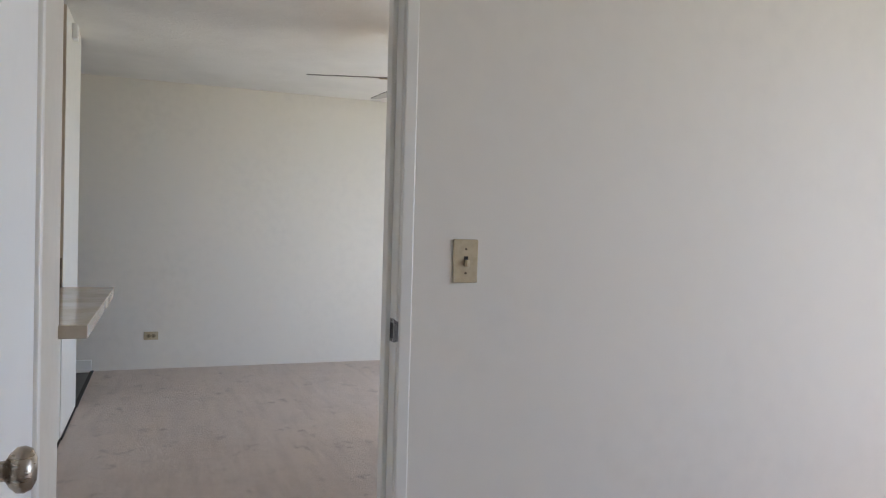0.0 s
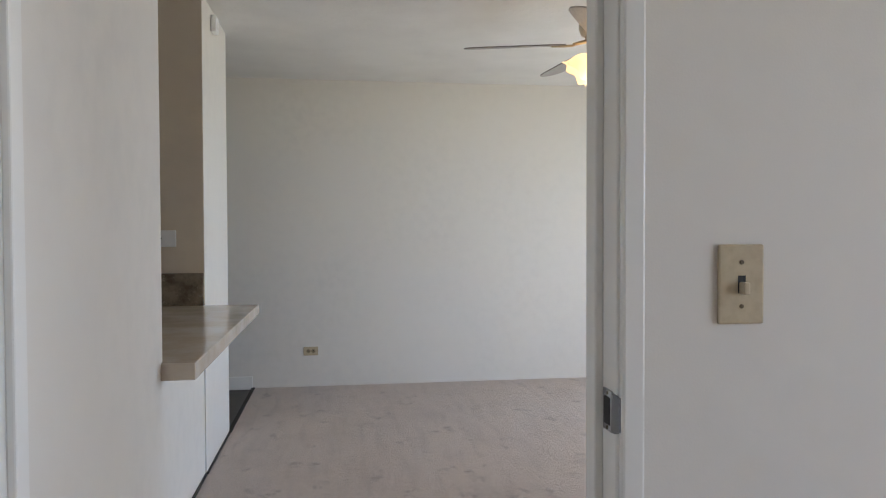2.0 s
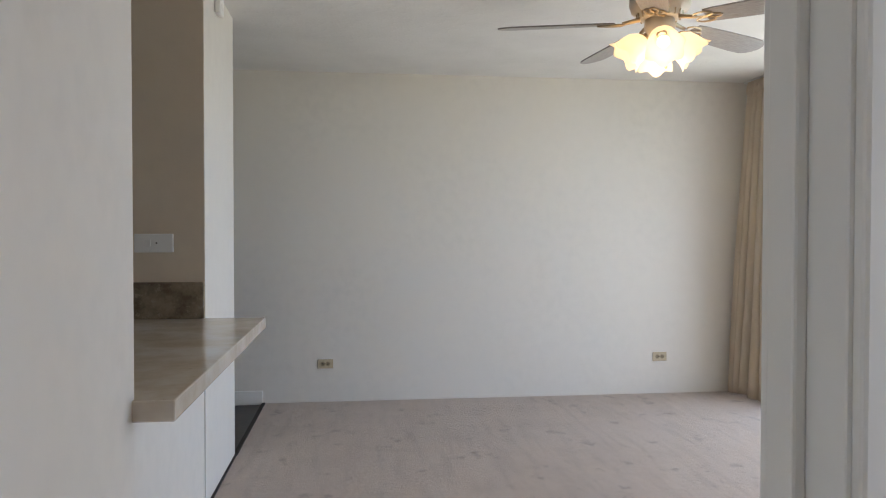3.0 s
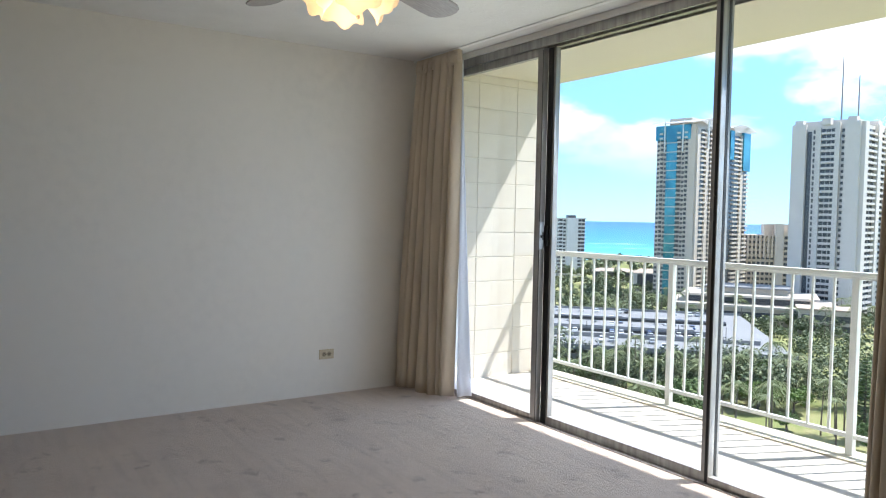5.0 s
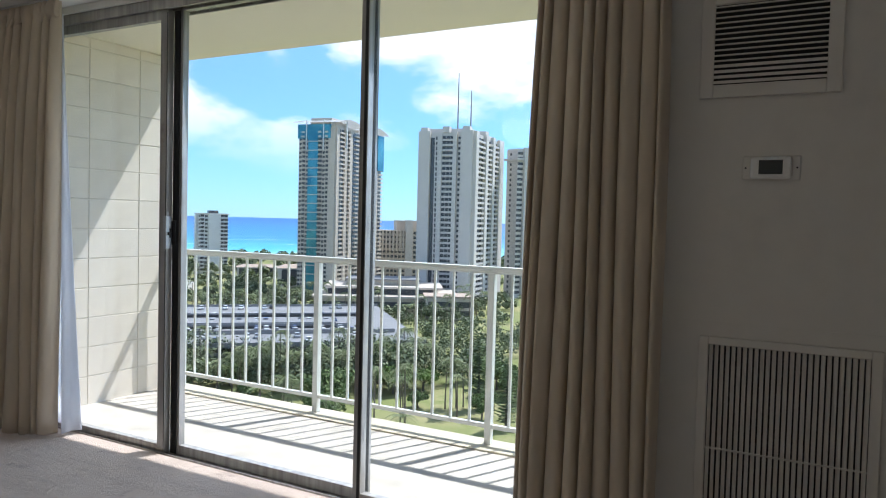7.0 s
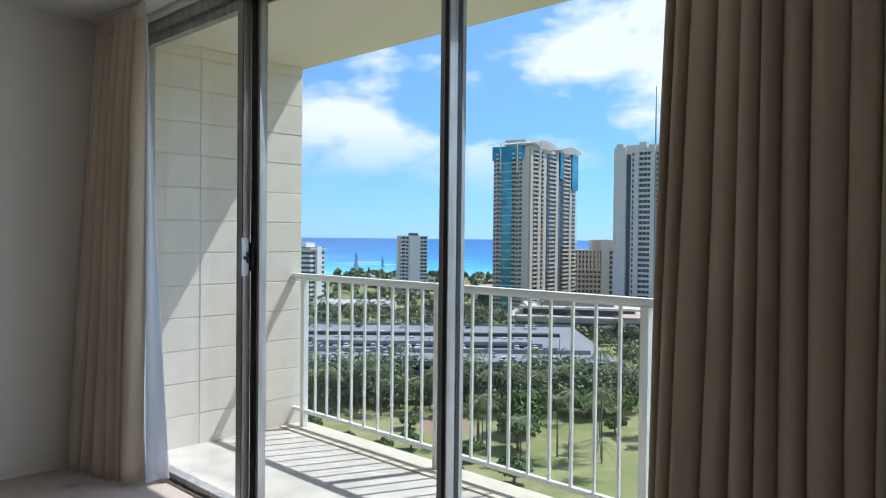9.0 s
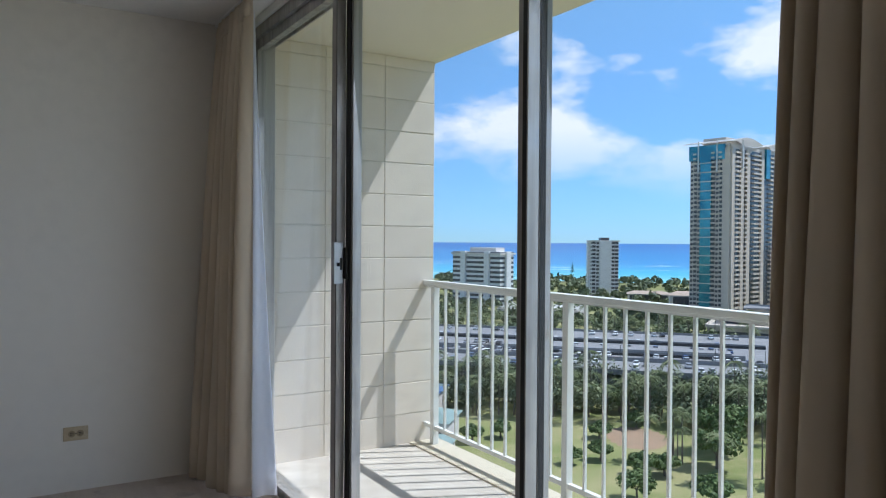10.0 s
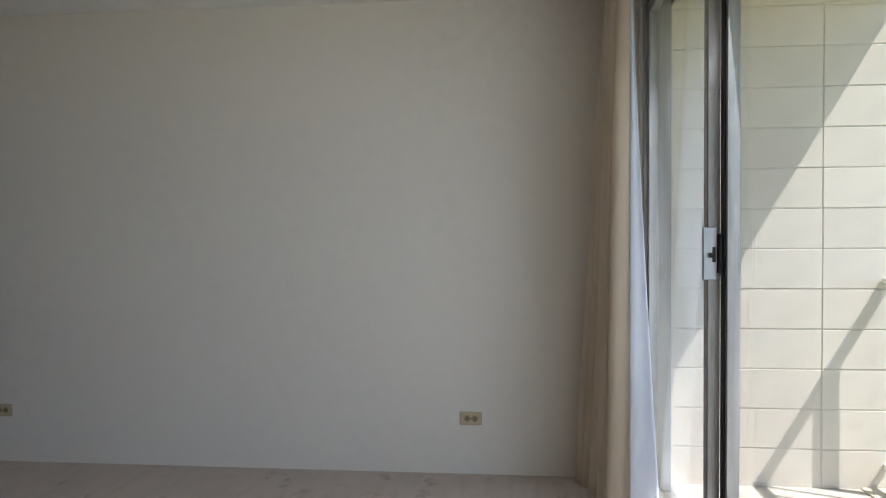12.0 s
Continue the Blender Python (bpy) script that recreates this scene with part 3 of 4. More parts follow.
# ---- curtains ----
def curtain_sheet(y_top, y_bot, x_mid, z0, z1, folds, amp, seed, ny=150, nz=30, lean=0.0, slant=0.0, thick=0.0025):
    """A hanging pleated cloth between two y ranges, top and bottom: broad rounds and narrow creases, each fading in and out as it falls."""
    rnd = random.Random(seed)
    ph = [rnd.uniform(0, 6.28) for _ in range(8)]
    wid = np.cumsum([rnd.choice((0.55, 0.8, 1.0, 1.3, 1.7)) * rnd.uniform(0.85, 1.15) for _ in range(folds)])
    wid = np.concatenate(([0], wid / wid[-1]))
    deep = [rnd.uniform(0.45, 1.25) for _ in range(folds + 1)]
    fade = [rnd.uniform(-0.5, 0.7) for _ in range(folds + 1)]
    sway = [rnd.uniform(-1, 1) for _ in range(folds + 1)]
    bm = bmesh.new()
    grid = []
    for j in range(nz + 1):
        v = j / nz
        z = z1 + (z0 - z1) * v
        row = []
        for i in range(ny + 1):
            u = i / ny
            f = min(folds - 1, int(np.searchsorted(wid, u, side="right") - 1))
            s = (u - wid[f]) / (wid[f + 1] - wid[f])
            pinch = 1.0 - math.exp(-v * 7)
            wave = 1.0 - 2.0 * abs(math.sin(math.pi * s)) ** (0.50 + 0.18 * math.sin(ph[0] + f * 2.3))
            a0, a1 = (deep[q] * (1.0 + fade[q] * (v - 0.4)) for q in (f, f + 1))
            a = amp * (a0 + (a1 - a0) * s) * (0.42 + 0.58 * pinch)
            x = x_mid - lean * v * min(1.0, 1.6 * u) + slant * u ** 3 + a * wave
            x += 0.012 * math.sin(ph[2] + 7 * u + 3.2 * v) * v + 0.0035 * math.sin(ph[6] + 61 * u + 5 * v) * pinch
            ya = y_top[0] + (y_top[1] - y_top[0]) * u
            yb = y_bot[0] + (y_bot[1] - y_bot[0]) * u
            y = ya + (yb - ya) * v ** 0.85 + 0.012 * math.sin(ph[3] + 9 * u + 4 * v) * v
            y += (sway[f] * (1 - s) + sway[f + 1] * s) * 0.013 * math.sin(2.6 * v) * min(1.0, 6 * u, 6 * (1 - u))
            y -= 0.17 * (wid[f + 1] - wid[f]) * abs(y_top[1] - y_top[0]) * math.sin(2 * math.pi * s) * pinch * min(1.0, deep[f])
            row.append(bm.verts.new((x, y, z + (0.008 * math.sin(ph[5] + 11 * u) if j == nz else 0))))
        grid.append(row)
    for a, b in zip(grid, grid[1:]):
        for i in range(ny):
            bm.faces.new((a[i], a[i + 1], b[i + 1], b[i]))
    back = [[bm.verts.new((v.co.x + thick, v.co.y, v.co.z)) for v in row] for row in grid]
    for a, b in zip(back, back[1:]):
        for i in range(ny):
            bm.faces.new((b[i], b[i + 1], a[i + 1], a[i]))
    for f, g in ((grid[0], back[0]), (grid[-1], back[-1]), ([r[0] for r in grid], [r[0] for r in back]), ([r[-1] for r in grid], [r[-1] for r in back])):
        for i in range(len(f) - 1):
            bm.faces.new((f[i], f[i + 1], g[i + 1], g[i]))
    return bm


def lining_sheet(y_edge, y_back, x_edge, z0, z1, seed, out_top, out_bot, n=44, nz=26):
    """The lining: it turns back from the leading edge of the cloth towards the glass, farther out the lower it hangs, then runs along behind."""
    rnd = random.Random(seed)
    p0, p1 = rnd.uniform(0, 6.28), rnd.uniform(0, 6.28)
    bm = bmesh.new()
    grid = []
    for j in range(nz + 1):
        v = j / nz
        out = out_top + (out_bot - out_top) * v ** 1.25
        row = []
        for i in range(n + 1):
            u = i / n
            turn = min(1.0, u / 0.45)
            run = max(0.0, (u - 0.45) / 0.55)
            side = 1.0 if y_back > y_edge else -1.0
            x = x_edge + out * math.sin(turn * math.pi / 2) - 0.012 * run * math.sin(9 * run + p0)
            y = y_edge + (y_back - y_edge) * run - side * (0.020 * math.sin(math.pi * turn) * v + 0.012 * math.sin(3 * math.pi * turn + p1 + 1.5 * v) * v)
            row.append(bm.verts.new((x, y, z1 + (z0 - z1) * v)))
        grid.append(row)
    for a, b in zip(grid, grid[1:]):
        for i in range(n):
            bm.faces.new((a[i], b[i], b[i + 1], a[i + 1]))
    bmesh.ops.solidify(bm, geom=bm.faces[:], thickness=0.0015)
    return bm


def curtain(y_top, y_bot, folds, seed, label, amp, lean, slant, edge, back, out_top, out_bot):
    c = thing("curtain", label, "curtain", (0, 0, 0), 0, "window drapes")
    part("drape", curtain_sheet(y_top, y_bot, 3.255, 0.018, 2.425, folds, amp, seed, 220, 30, lean, slant), DRAPE, c, "", True)
    part("lining", lining_sheet(edge, back, 3.272 + slant, 0.022, 2.36, seed + 5, out_top, out_bot), LINING, c, "white sun-faded curtain lining", True)
    part("heading_tape", curtain_sheet((y_top[0] + 0.004, y_top[1] - 0.004), (y_top[0] + 0.004, y_top[1] - 0.004), 3.25, 2.33, 2.432, folds + 5, 0.016, seed + 1, 180, 3, 0.0, slant), DRAPE, c, "", True)


curtain((4.40, 4.965), (4.415, 4.972), 7, 3, "long beige pleated curtain drawn to the corner", 0.062, 0.09, 0.0, 4.400, 4.80, 0.008, 0.128)
curtain((1.13, 1.595), (1.10, 1.655), 10, 8, "long beige pleated curtain beside the glass doors", 0.050, 0.02, 0.075, 1.57, 1.25, 0.01, 0.03)
tk = thing("curtain_track", "white metal curtain track on the ceiling", "curtain track")
part("rail", B(3.235, 1.05, 2.434, 3.270, 4.985, H - 0.0005, bevel=0.001), WHITEPLASTIC, tk)
part("end_stop", B(3.232, 4.966, 2.425, 3.273, 4.984, 2.4335, bevel=0.002), WHITEPLASTIC, tk)
setting("valance_trim", B(3.385, 1.18, 2.40, 3.403, 4.93, H - 0.001, bevel=0.002), TRIMPAINT, "white painted batten above the glass doors", "trim")

# ---- wall fittings ----
sw = thing("light_switch", "almond plastic toggle switch plate with two screws", "light switch", (0.735, 0.0, 1.1655))
part("plate", B(-0.0335, -0.0065, -0.0545, 0.0335, -0.0003, 0.0545, bevel=0.003), ALMOND, sw)
part("slot", B(-0.0055, -0.0072, -0.012, 0.0055, -0.0063, 0.012), BLACK, sw)
part("toggle", B(-0.0042, -0.022, -0.0135, 0.0042, -0.0055, 0.0035, bevel=0.002), ALMOND, sw)
for zz in (-0.030, 0.030):
    part("screw", cyl(bmesh.new(), (0, -0.0063, zz), (0, -0.0078, zz), 0.0032, 0.0028, 12), SCREW, sw)


def outlet(x, z, y=FAR, white=False):
    o = thing("power_outlet", "white plastic kitchen power outlet" if white else "almond plastic duplex power outlet mounted sideways", "outlet", (x, y, z), 0, "" if white else "wall outlets")
    mat = WHITEPLASTIC if white else ALMOND
    part("plate", B(-0.057, -0.0065, -0.035, 0.057, -0.0003, 0.035, bevel=0.003), mat, o)
    for s in (-0.0195, 0.0195):
        sk = part("socket", lathe(bmesh.new(), [(0.0, 0.0), (0.0165, 0.0), (0.0165, 0.0018), (0.0, 0.0018)], 20, pose(s, -0.0062, 0, 90, 0, 0)), mat if white else SOCKET, o)
        part("slot", Bs([(s - 0.006, -0.0088, 0.003, s + 0.004, -0.0078, 0.0062), (s - 0.006, -0.0088, -0.0062, s + 0.004, -0.0078, -0.003), (s + 0.006, -0.0088, -0.002, s + 0.0105, -0.0078, 0.002)]), BLACK, sk)
    part("screw", cyl(bmesh.new(), (0, -0.0063, 0), (0, -0.0076, 0), 0.003, 0.0026, 10), SCREW, o)


outlet(-0.031, 0.283)
outlet(2.556, 0.289)
ko = thing("power_outlet", "white plastic kitchen switch plate mounted sideways", "outlet", (-0.700, 2.911, 1.205))
part("plate", B(-0.085, -0.007, -0.042, 0.085, -0.0003, 0.042, bevel=0.004), WHITEPLASTIC, ko)
part("rocker", B(-0.045, -0.0095, -0.016, -0.012, -0.0068, 0.016, bevel=0.002), WHITEPLASTIC, ko)
part("indicator", cyl(bmesh.new(), (0.012, -0.0068, 0.0), (0.012, -0.009, 0.0), 0.004, 0.004, 10), BLACK, ko)
se = thing("door_chime", "small white plastic sensor box high on the wall", "sensor", (-0.48, 3.213, 2.36))
part("case", B(0.0003, -0.045, -0.045, 0.030, 0.045, 0.045, bevel=0.006), WHITEPLASTIC, se)
part("lens", B(0.0295, -0.020, -0.020, 0.032, 0.020, 0.012, bevel=0.001), TRIMPAINT, se)

# air-conditioning supply grille, return grille, thermostat
vt = thing("supply_vent", "off-white metal air vent with level louvres", "air vent", (AC, 0.815, 1.89))
# black sheet paints the darkness of the duct behind the louvres
part("duct_shade", B(-0.0015, -0.172, -0.134, -0.0003, 0.172, 0.134), BLACK, vt)
part("frame", Bs([(-0.014, -0.215, -0.178, -0.0003, -0.172, 0.178), (-0.014, 0.172, -0.178, -0.0003, 0.215, 0.178), (-0.014, -0.172, 0.134, -0.0003, 0.172, 0.178), (-0.014, -0.172, -0.178, -0.0003, 0.172, -0.134)], 0.003), WALL, vt)
for i in range(15):
    zz = -0.125 + i * 0.0180
    bm = bmesh.new()
    bmesh.ops.create_cube(bm, size=1, matrix=pose(-0.009, 0, zz, 0, -38 if i > 3 else -68, 0) @ Matrix.Diagonal((0.011, 0.344, 0.0016, 1)))
    part("slat", bm, WALL, vt)
gv = thing("return_grille", "tall off-white return-air grille with upright bars", "air grille", (AC, 0.725, 0.45))
# dark grey sheet stands in for the shade behind the bars
part("duct_shade", B(-0.0015, -0.243, -0.425, -0.0003, 0.243, 0.425), DECKDARK, gv)
part("frame", Bs([(-0.016, -0.275, -0.447, -0.0003, -0.243, 0.452), (-0.016, 0.243, -0.447, -0.0003, 0.275, 0.452), (-0.016, -0.243, 0.425, -0.0003, 0.243, 0.452), (-0.016, -0.243, -0.447, -0.0003, 0.243, -0.425)], 0.003), WALL, gv)
for i in range(27):
    yy = -0.234 + i * 0.018
    bm = bmesh.new()
    bmesh.ops.create_cube(bm, size=1, matrix=pose(-0.009, yy, 0, 0, 0, 48) @ Matrix.Diagonal((0.0150, 0.0030, 0.85, 1)))
    part("bar", bm, WALL, gv)
for zz in (0.07, -0.20):
    part("cross_bar", B(-0.0165, -0.243, zz - 0.003, -0.0145, 0.243, zz + 0.003), WALL, gv)
for q in ((-0.004, -0.335, -0.4495, -0.0002, -0.276, 0.50), (-0.004, 0.276, -0.4495, -0.0002, 0.335, 0.50), (-0.004, -0.276, 0.453, -0.0002, 0.276, 0.50)):
    part("panel_edge", B(*q), WALL, gv)
th = thing("thermostat", "white plastic thermostat with a dark display", "thermostat", (AC, 0.795, 1.475))
part("wall_plate", B(-0.006, -0.088, -0.040, -0.0003, 0.088, 0.040, bevel=0.004), WALL, th)
part("case", B(-0.026, -0.062, -0.036, -0.0058, 0.062, 0.036, bevel=0.008), WHITEPLASTIC, th)
part("display", B(-0.0275, -0.036, -0.022, -0.0258, 0.036, 0.024, bevel=0.0005), LCD, th)
for s in (-0.078, 0.078):
    part("screw", cyl(bmesh.new(), (-0.0058, s, 0), (-0.0078, s, 0), 0.003, 0.003, 10), BLACK, th)

# ---- ceiling fan ----
FX, FY = 1.50, 2.55
fan = thing("ceiling_fan", "five-bladed ceiling fan with four lit glass shades", "ceiling fan", (FX, FY, 0))
part("canopy", lathe(bmesh.new(), [(0.0, H - 0.001), (0.085, H - 0.001), (0.085, 2.405), (0.06, 2.385), (0.022, 2.372), (0.0, 2.372)][::-1], 32), FANBODY, fan, "", True)
part("downrod", cyl(bmesh.new(), (0, 0, 2.30), (0, 0, 2.38), 0.018, 0.018, 16), FANBODY, fan)
part("motor_housing", lathe(bmesh.new(), [(0.0, 2.315), (0.05, 2.313), (0.105, 2.300), (0.128, 2.275), (0.130, 2.235), (0.120, 2.205), (0.095, 2.195), (0.095, 2.178), (0.075, 2.172), (0.0, 2.172)][::-1], 40), FANBODY, fan, "cream enamelled motor housing", True)
for i in range(20):
    a = 2 * math.pi * i / 20
    part("vent_rib", cyl(bmesh.new(), (0.098 * math.cos(a), 0.098 * math.sin(a), 2.202), (0.090 * math.cos(a), 0.090 * math.sin(a), 2.172), 0.004, 0.004, 6), BRASS, fan)
part("switch_housing", lathe(bmesh.new(), [(0.0, 2.172), (0.062, 2.170), (0.066, 2.135), (0.055, 2.105), (0.048, 2.075), (0.02, 2.055), (0.0, 2.055)][::-1], 32), FANBODY, fan, "", True)


def blade_mesh():
    bm = bmesh.new()
    outl = [(0.20, 0.052), (0.24, 0.058), (0.40, 0.066), (0.56, 0.072), (0.63, 0.070), (0.665, 0.058), (0.69, 0.030), (0.697, 0.0)]
    pts = outl + [(x, -y) for x, y in outl[-2::-1]]
    top = [bm.verts.new((x, y, 0.003)) for x, y in pts]
    bot = [bm.verts.new((x, y, -0.003)) for x, y in pts]
    bm.faces.new(top)
    bm.faces.new(bot[::-1])
    n = len(pts)
    for i in range(n):
        bm.faces.new((top[i], bot[i], bot[(i + 1) % n], top[(i + 1) % n]))
    return bm


def ring_piece(bm, cx, cy, z, rx, ry, w=0.008, n=20):
    for i in range(n):
        a, b = 2 * math.pi * i / n, 2 * math.pi * (i + 1) / n
        cyl(bm, (cx + rx * math.cos(a), cy + ry * math.sin(a), z), (cx + rx * math.cos(b), cy + ry * math.sin(b), z), w / 2, w / 2, 6, False)


for ang in (26, 98, 170, 242, 314):
    bl = part("blade", blade_mesh(), BLADE, fan, "grey-washed fan blade")
    bl.matrix_basis = pose(0, 0, 2.158, 0, 0, ang) @ pose(0, 0, 0, -11, 1.5, 0)
    bm = bmesh.new()
    cyl(bm, (0.085, 0, 0.015), (0.16, 0, 0.0), 0.010, 0.008, 8)
    ring_piece(bm, 0.195, 0.024, -0.006, 0.040, 0.020)
    ring_piece(bm, 0.195, -0.024, -0.006, 0.040, 0.020)
    ring_piece(bm, 0.235, 0.0, -0.006, 0.030, 0.016)
    ir = part("blade_iron", bm, BRASS, bl, "ornate brass blade bracket")
for i in range(4):
    ang = 255 + 90 * i
    m = pose(0, 0, 2.098, 0, 0, ang) @ pose(0.055, 0, 0, 0, 132, 0)
    part("lamp_arm", cyl(bmesh.new(), m @ Vector((0, 0, -0.03)), m @ Vector((0, 0, 0.022)), 0.012, 0.017, 12), BRASS, fan)
    bm = bmesh.new()
    n = 40
    rings = []
    for z, r in ((0.010, 0.022), (0.022, 0.040), (0.045, 0.058), (0.075, 0.066), (0.100, 0.069), (0.118, 0.074), (0.128, 0.081)):
        sc = max(0.0, (z - 0.10) / 0.03)
        rings.append([bm.verts.new(m @ Vector((r * math.cos(t) * (1 + 0.075 * sc * math.cos(6 * t)), r * math.sin(t) * (1 + 0.075 * sc * math.cos(6 * t)), z + 0.009 * sc * math.cos(6 * t)))) for t in (2 * math.pi * q / n for q in range(n))])
    for a, b in zip(rings, rings[1:]):
        for q in range(n):
            bm.faces.new((a[q], a[(q + 1) % n], b[(q + 1) % n], b[q]))
    bmesh.ops.solidify(bm, geom=bm.faces[:], thickness=0.002)
    sh = part("shade", bm, SHADE, fan, "frosted amber tulip glass shade, lit", True)
    bm = bmesh.new()
    bmesh.ops.create_uvsphere(bm, u_segments=16, v_segments=10, radius=0.026, matrix=m @ Matrix.Translation((0, 0, 0.075)))
    part("bulb", bm, BULB, sh, "glowing bulb", True)
for dx, dy, z in ((0.02, -0.02, 1.965), (-0.015, -0.03, 1.985)):
    part("pull_chain", cyl(bmesh.new(), (dx, dy, z), (dx, dy, 2.06), 0.0015, 0.0015, 6), BRASS, fan)
    part("chain_pull", lathe(bmesh.new(), [(0.0, -0.012), (0.006, -0.008), (0.0075, 0.0), (0.004, 0.008), (0.0, 0.012)], 12, Matrix.Translation((dx, dy, z))), BRASS, fan, "", True)
part("finial", lathe(bmesh.new(), [(0.0, 2.030), (0.010, 2.034), (0.014, 2.042), (0.010, 2.056), (0.0, 2.058)], 16), BRASS, fan, "", True)
FL = bpy.data.lights.new("fan_lamp", "POINT")
FL.energy, FL.color, FL.shadow_soft_size = 1.3, (1.0, 0.72, 0.42), 0.14
flo = new("fan_lamp", FL)
flo.location = (FX, FY, 1.93)

# ---- lanai ----
LW = 5.068
setting("lanai_floor", B(3.56, -0.2, -0.25, 4.72, LW + 0.2, -0.045), CONCRETE, "sunlit painted concrete lanai floor", "floor")
setting("lanai_kerb", B(4.50, -0.2, -0.0455, 4.715, LW - 0.002, -0.035, bevel=0.004), KERB, "pale painted strip along the lanai edge", "kerb")
setting("lanai_ceiling", B(3.56, -0.2, H, 4.70, LW + 0.2, H + 0.2), SOFFIT, "cream painted concrete lanai soffit", "ceiling")
setting("lanai_wall_south", B(3.56, -0.30, -0.2, 4.70, -0.2, H + 0.2), SOFFIT, "cream painted lanai side wall", "wall")
setting("lintel", B(3.56, -0.2, 2.395, 3.60, LW, H), SOFFIT, "cream painted beam over the glass doors", "wall")
lw = setting("lanai_wall_north", B(3.561, LW + 0.004, -0.2, 4.676, LW + 0.2, H), MORTAR, "cream painted concrete block lanai wall", "wall")
rail = thing("railing", "white painted metal balcony railing", "railing")
RX = 4.618
part("top_rail", B(RX - 0.026, -0.19, 0.984, RX + 0.028, LW - 0.003, 1.012, bevel=0.004), RAILPAINT, rail)
part("under_rail", B(RX - 0.012, -0.19, 0.970, RX + 0.012, LW - 0.003, 0.9882), RAILPAINT, rail)
part("bottom_rail", B(RX - 0.014, -0.19, 0.060, RX + 0.014, LW - 0.003, 0.085, bevel=0.002), RAILPAINT, rail)
posts = [4.945 - 1.285 * i for i in range(5)]
for i, y in enumerate(posts):
    part("post", B(RX - 0.02, y - 0.02, -0.0352, RX + 0.02, y + 0.02, 0.976, bevel=0.002), RAILPAINT, rail)
for y in posts[:-1]:
    for q in range(1, 10):
        yy = y - 0.1285 * q
        part("baluster", B(RX - 0.007, yy - 0.007, 0.084, RX + 0.007, yy + 0.007, 0.971), RAILPAINT, rail)

# ---- outdoors ----
GZ = -45.0
bm = bmesh.new()
bmesh.ops.create_grid(bm, x_segments=20, y_segments=20, size=4900, matrix=Matrix.Translation((0, 0, GZ)))
setting("ground", bm, GROUND, "sunlit park ground of green and dry grass", "ground")
NB = Vector((0.75, 0.66, 0)).normalized()
bm = bmesh.new()
rows = [[bm.verts.new((x, y, (x / 4000.0) * 34.0)) for y in (-5200, -1500, 0, 1500, 5200)] for x in (0, 60, 150, 400, 900, 1800, 4000)]
for a, b in zip(rows, rows[1:]):
    for i in range(4):
        bm.faces.new((a[i], b[i], b[i + 1], a[i + 1]))
sea = setting("water", bm, SEA, "turquoise to deep blue ocean with white surf lines", "sea")
sea.matrix_basis = Matrix.Translation(NB * 850 + Vector((0, 0, GZ + 0.5))) @ Matrix.Rotation(math.atan2(NB.y, NB.x), 4, "Z")
bm = bmesh.new()
bmesh.ops.create_circle(bm, cap_ends=True, segments=40, radius=1, matrix=Matrix.Translation((131, 125, GZ + 0.03)) @ Matrix.Rotation(0.9, 4, "Z") @ Matrix.Diagonal((10, 7, 1, 1)))
for v in bm.verts:
    v.co.x += 0.7 * math.sin(v.co.y * 2.3)
setting("dirt_patch", bm, EARTH, "bare reddish earth patch in the park lawn", "ground")


def quads(name, items, material, parent=None, label=""):
    """Loose leaf-like quads: each item is centre, two half axes."""
    verts, faces = [], []
    for c, a, b in items:
        o = len(verts)
        verts += [tuple(c - a - b), tuple(c + a - b * 0.6), tuple(c + a * 0.8 + b), tuple(c - a * 0.7 + b)]
        faces.append((o, o + 1, o + 2, o + 3))
    me = bpy.data.meshes.new(name)
    me.from_pydata(verts, [], faces)
    me.materials.append(material)
    ob = new(name, me)
    if parent is not None:
        ob.parent = parent
    return tagged(ob, label)


def rand_dir(r):
    while True:
        v = Vector((r.uniform(-1, 1), r.uniform(-1, 1), r.uniform(-1, 1)))
        if 0.05 < v.length < 1:
            return v.normalized()


def clump(r, c, rx, rz, n, s):
    """Leaf tufts over a lumpy ellipsoid."""
    out = []
    for _ in range(n):
        d = rand_dir(r)
        if d.z < -0.5:
            d.z *= -0.4
        k2 = r.uniform(0.62, 1.05)
        p = c + Vector((d.x * rx * k2, d.y * rx * k2, d.z * rz * k2))
        a = rand_dir(r)
        nrm = (d + 0.7 * a).normalized()
        t1 = nrm.cross(rand_dir(r)).normalized()
        t2 = nrm.cross(t1)
        q = s * r.uniform(0.6, 1.4)
        out.append((p, t1 * q, t2 * q * 0.7))
    return out


def make_tree(name, label, height, spread, seed, leaf, at):
    r = random.Random(seed)
    t = thing(name, label, "tree", (at[0], at[1], GZ), r.uniform(0, 360), "park trees")
    bm = bmesh.new()
    th0 = height * 0.34
    cyl(bm, (0, 0, -0.2), (0.15, 0.1, th0), 0.36, 0.24, 9)
    tips = []
    for i in range(6):
        a = i * 1.05 + r.uniform(-0.3, 0.3)
        q = Vector((math.cos(a) * spread * 0.55, math.sin(a) * spread * 0.55, height * r.uniform(0.55, 0.78)))
        cyl(bm, (0.15, 0.1, th0 * 0.95), q, 0.17, 0.06, 6)
        tips.append(q)
    tips.append(Vector((0, 0, height * 0.8)))
    part("trunk", bm, BARK, t)
    items = []
    for q in tips:
        items += clump(r, q, spread * r.uniform(0.34, 0.5), height * r.uniform(0.14, 0.24), 270, 0.30)
        for _ in range(3):
            items += clump(r, q + rand_dir(r) * spread * 0.3, spread * r.uniform(0.15, 0.28), height * r.uniform(0.07, 0.13), 60, 0.27)
    quads("crown", items, leaf, t)
    return t


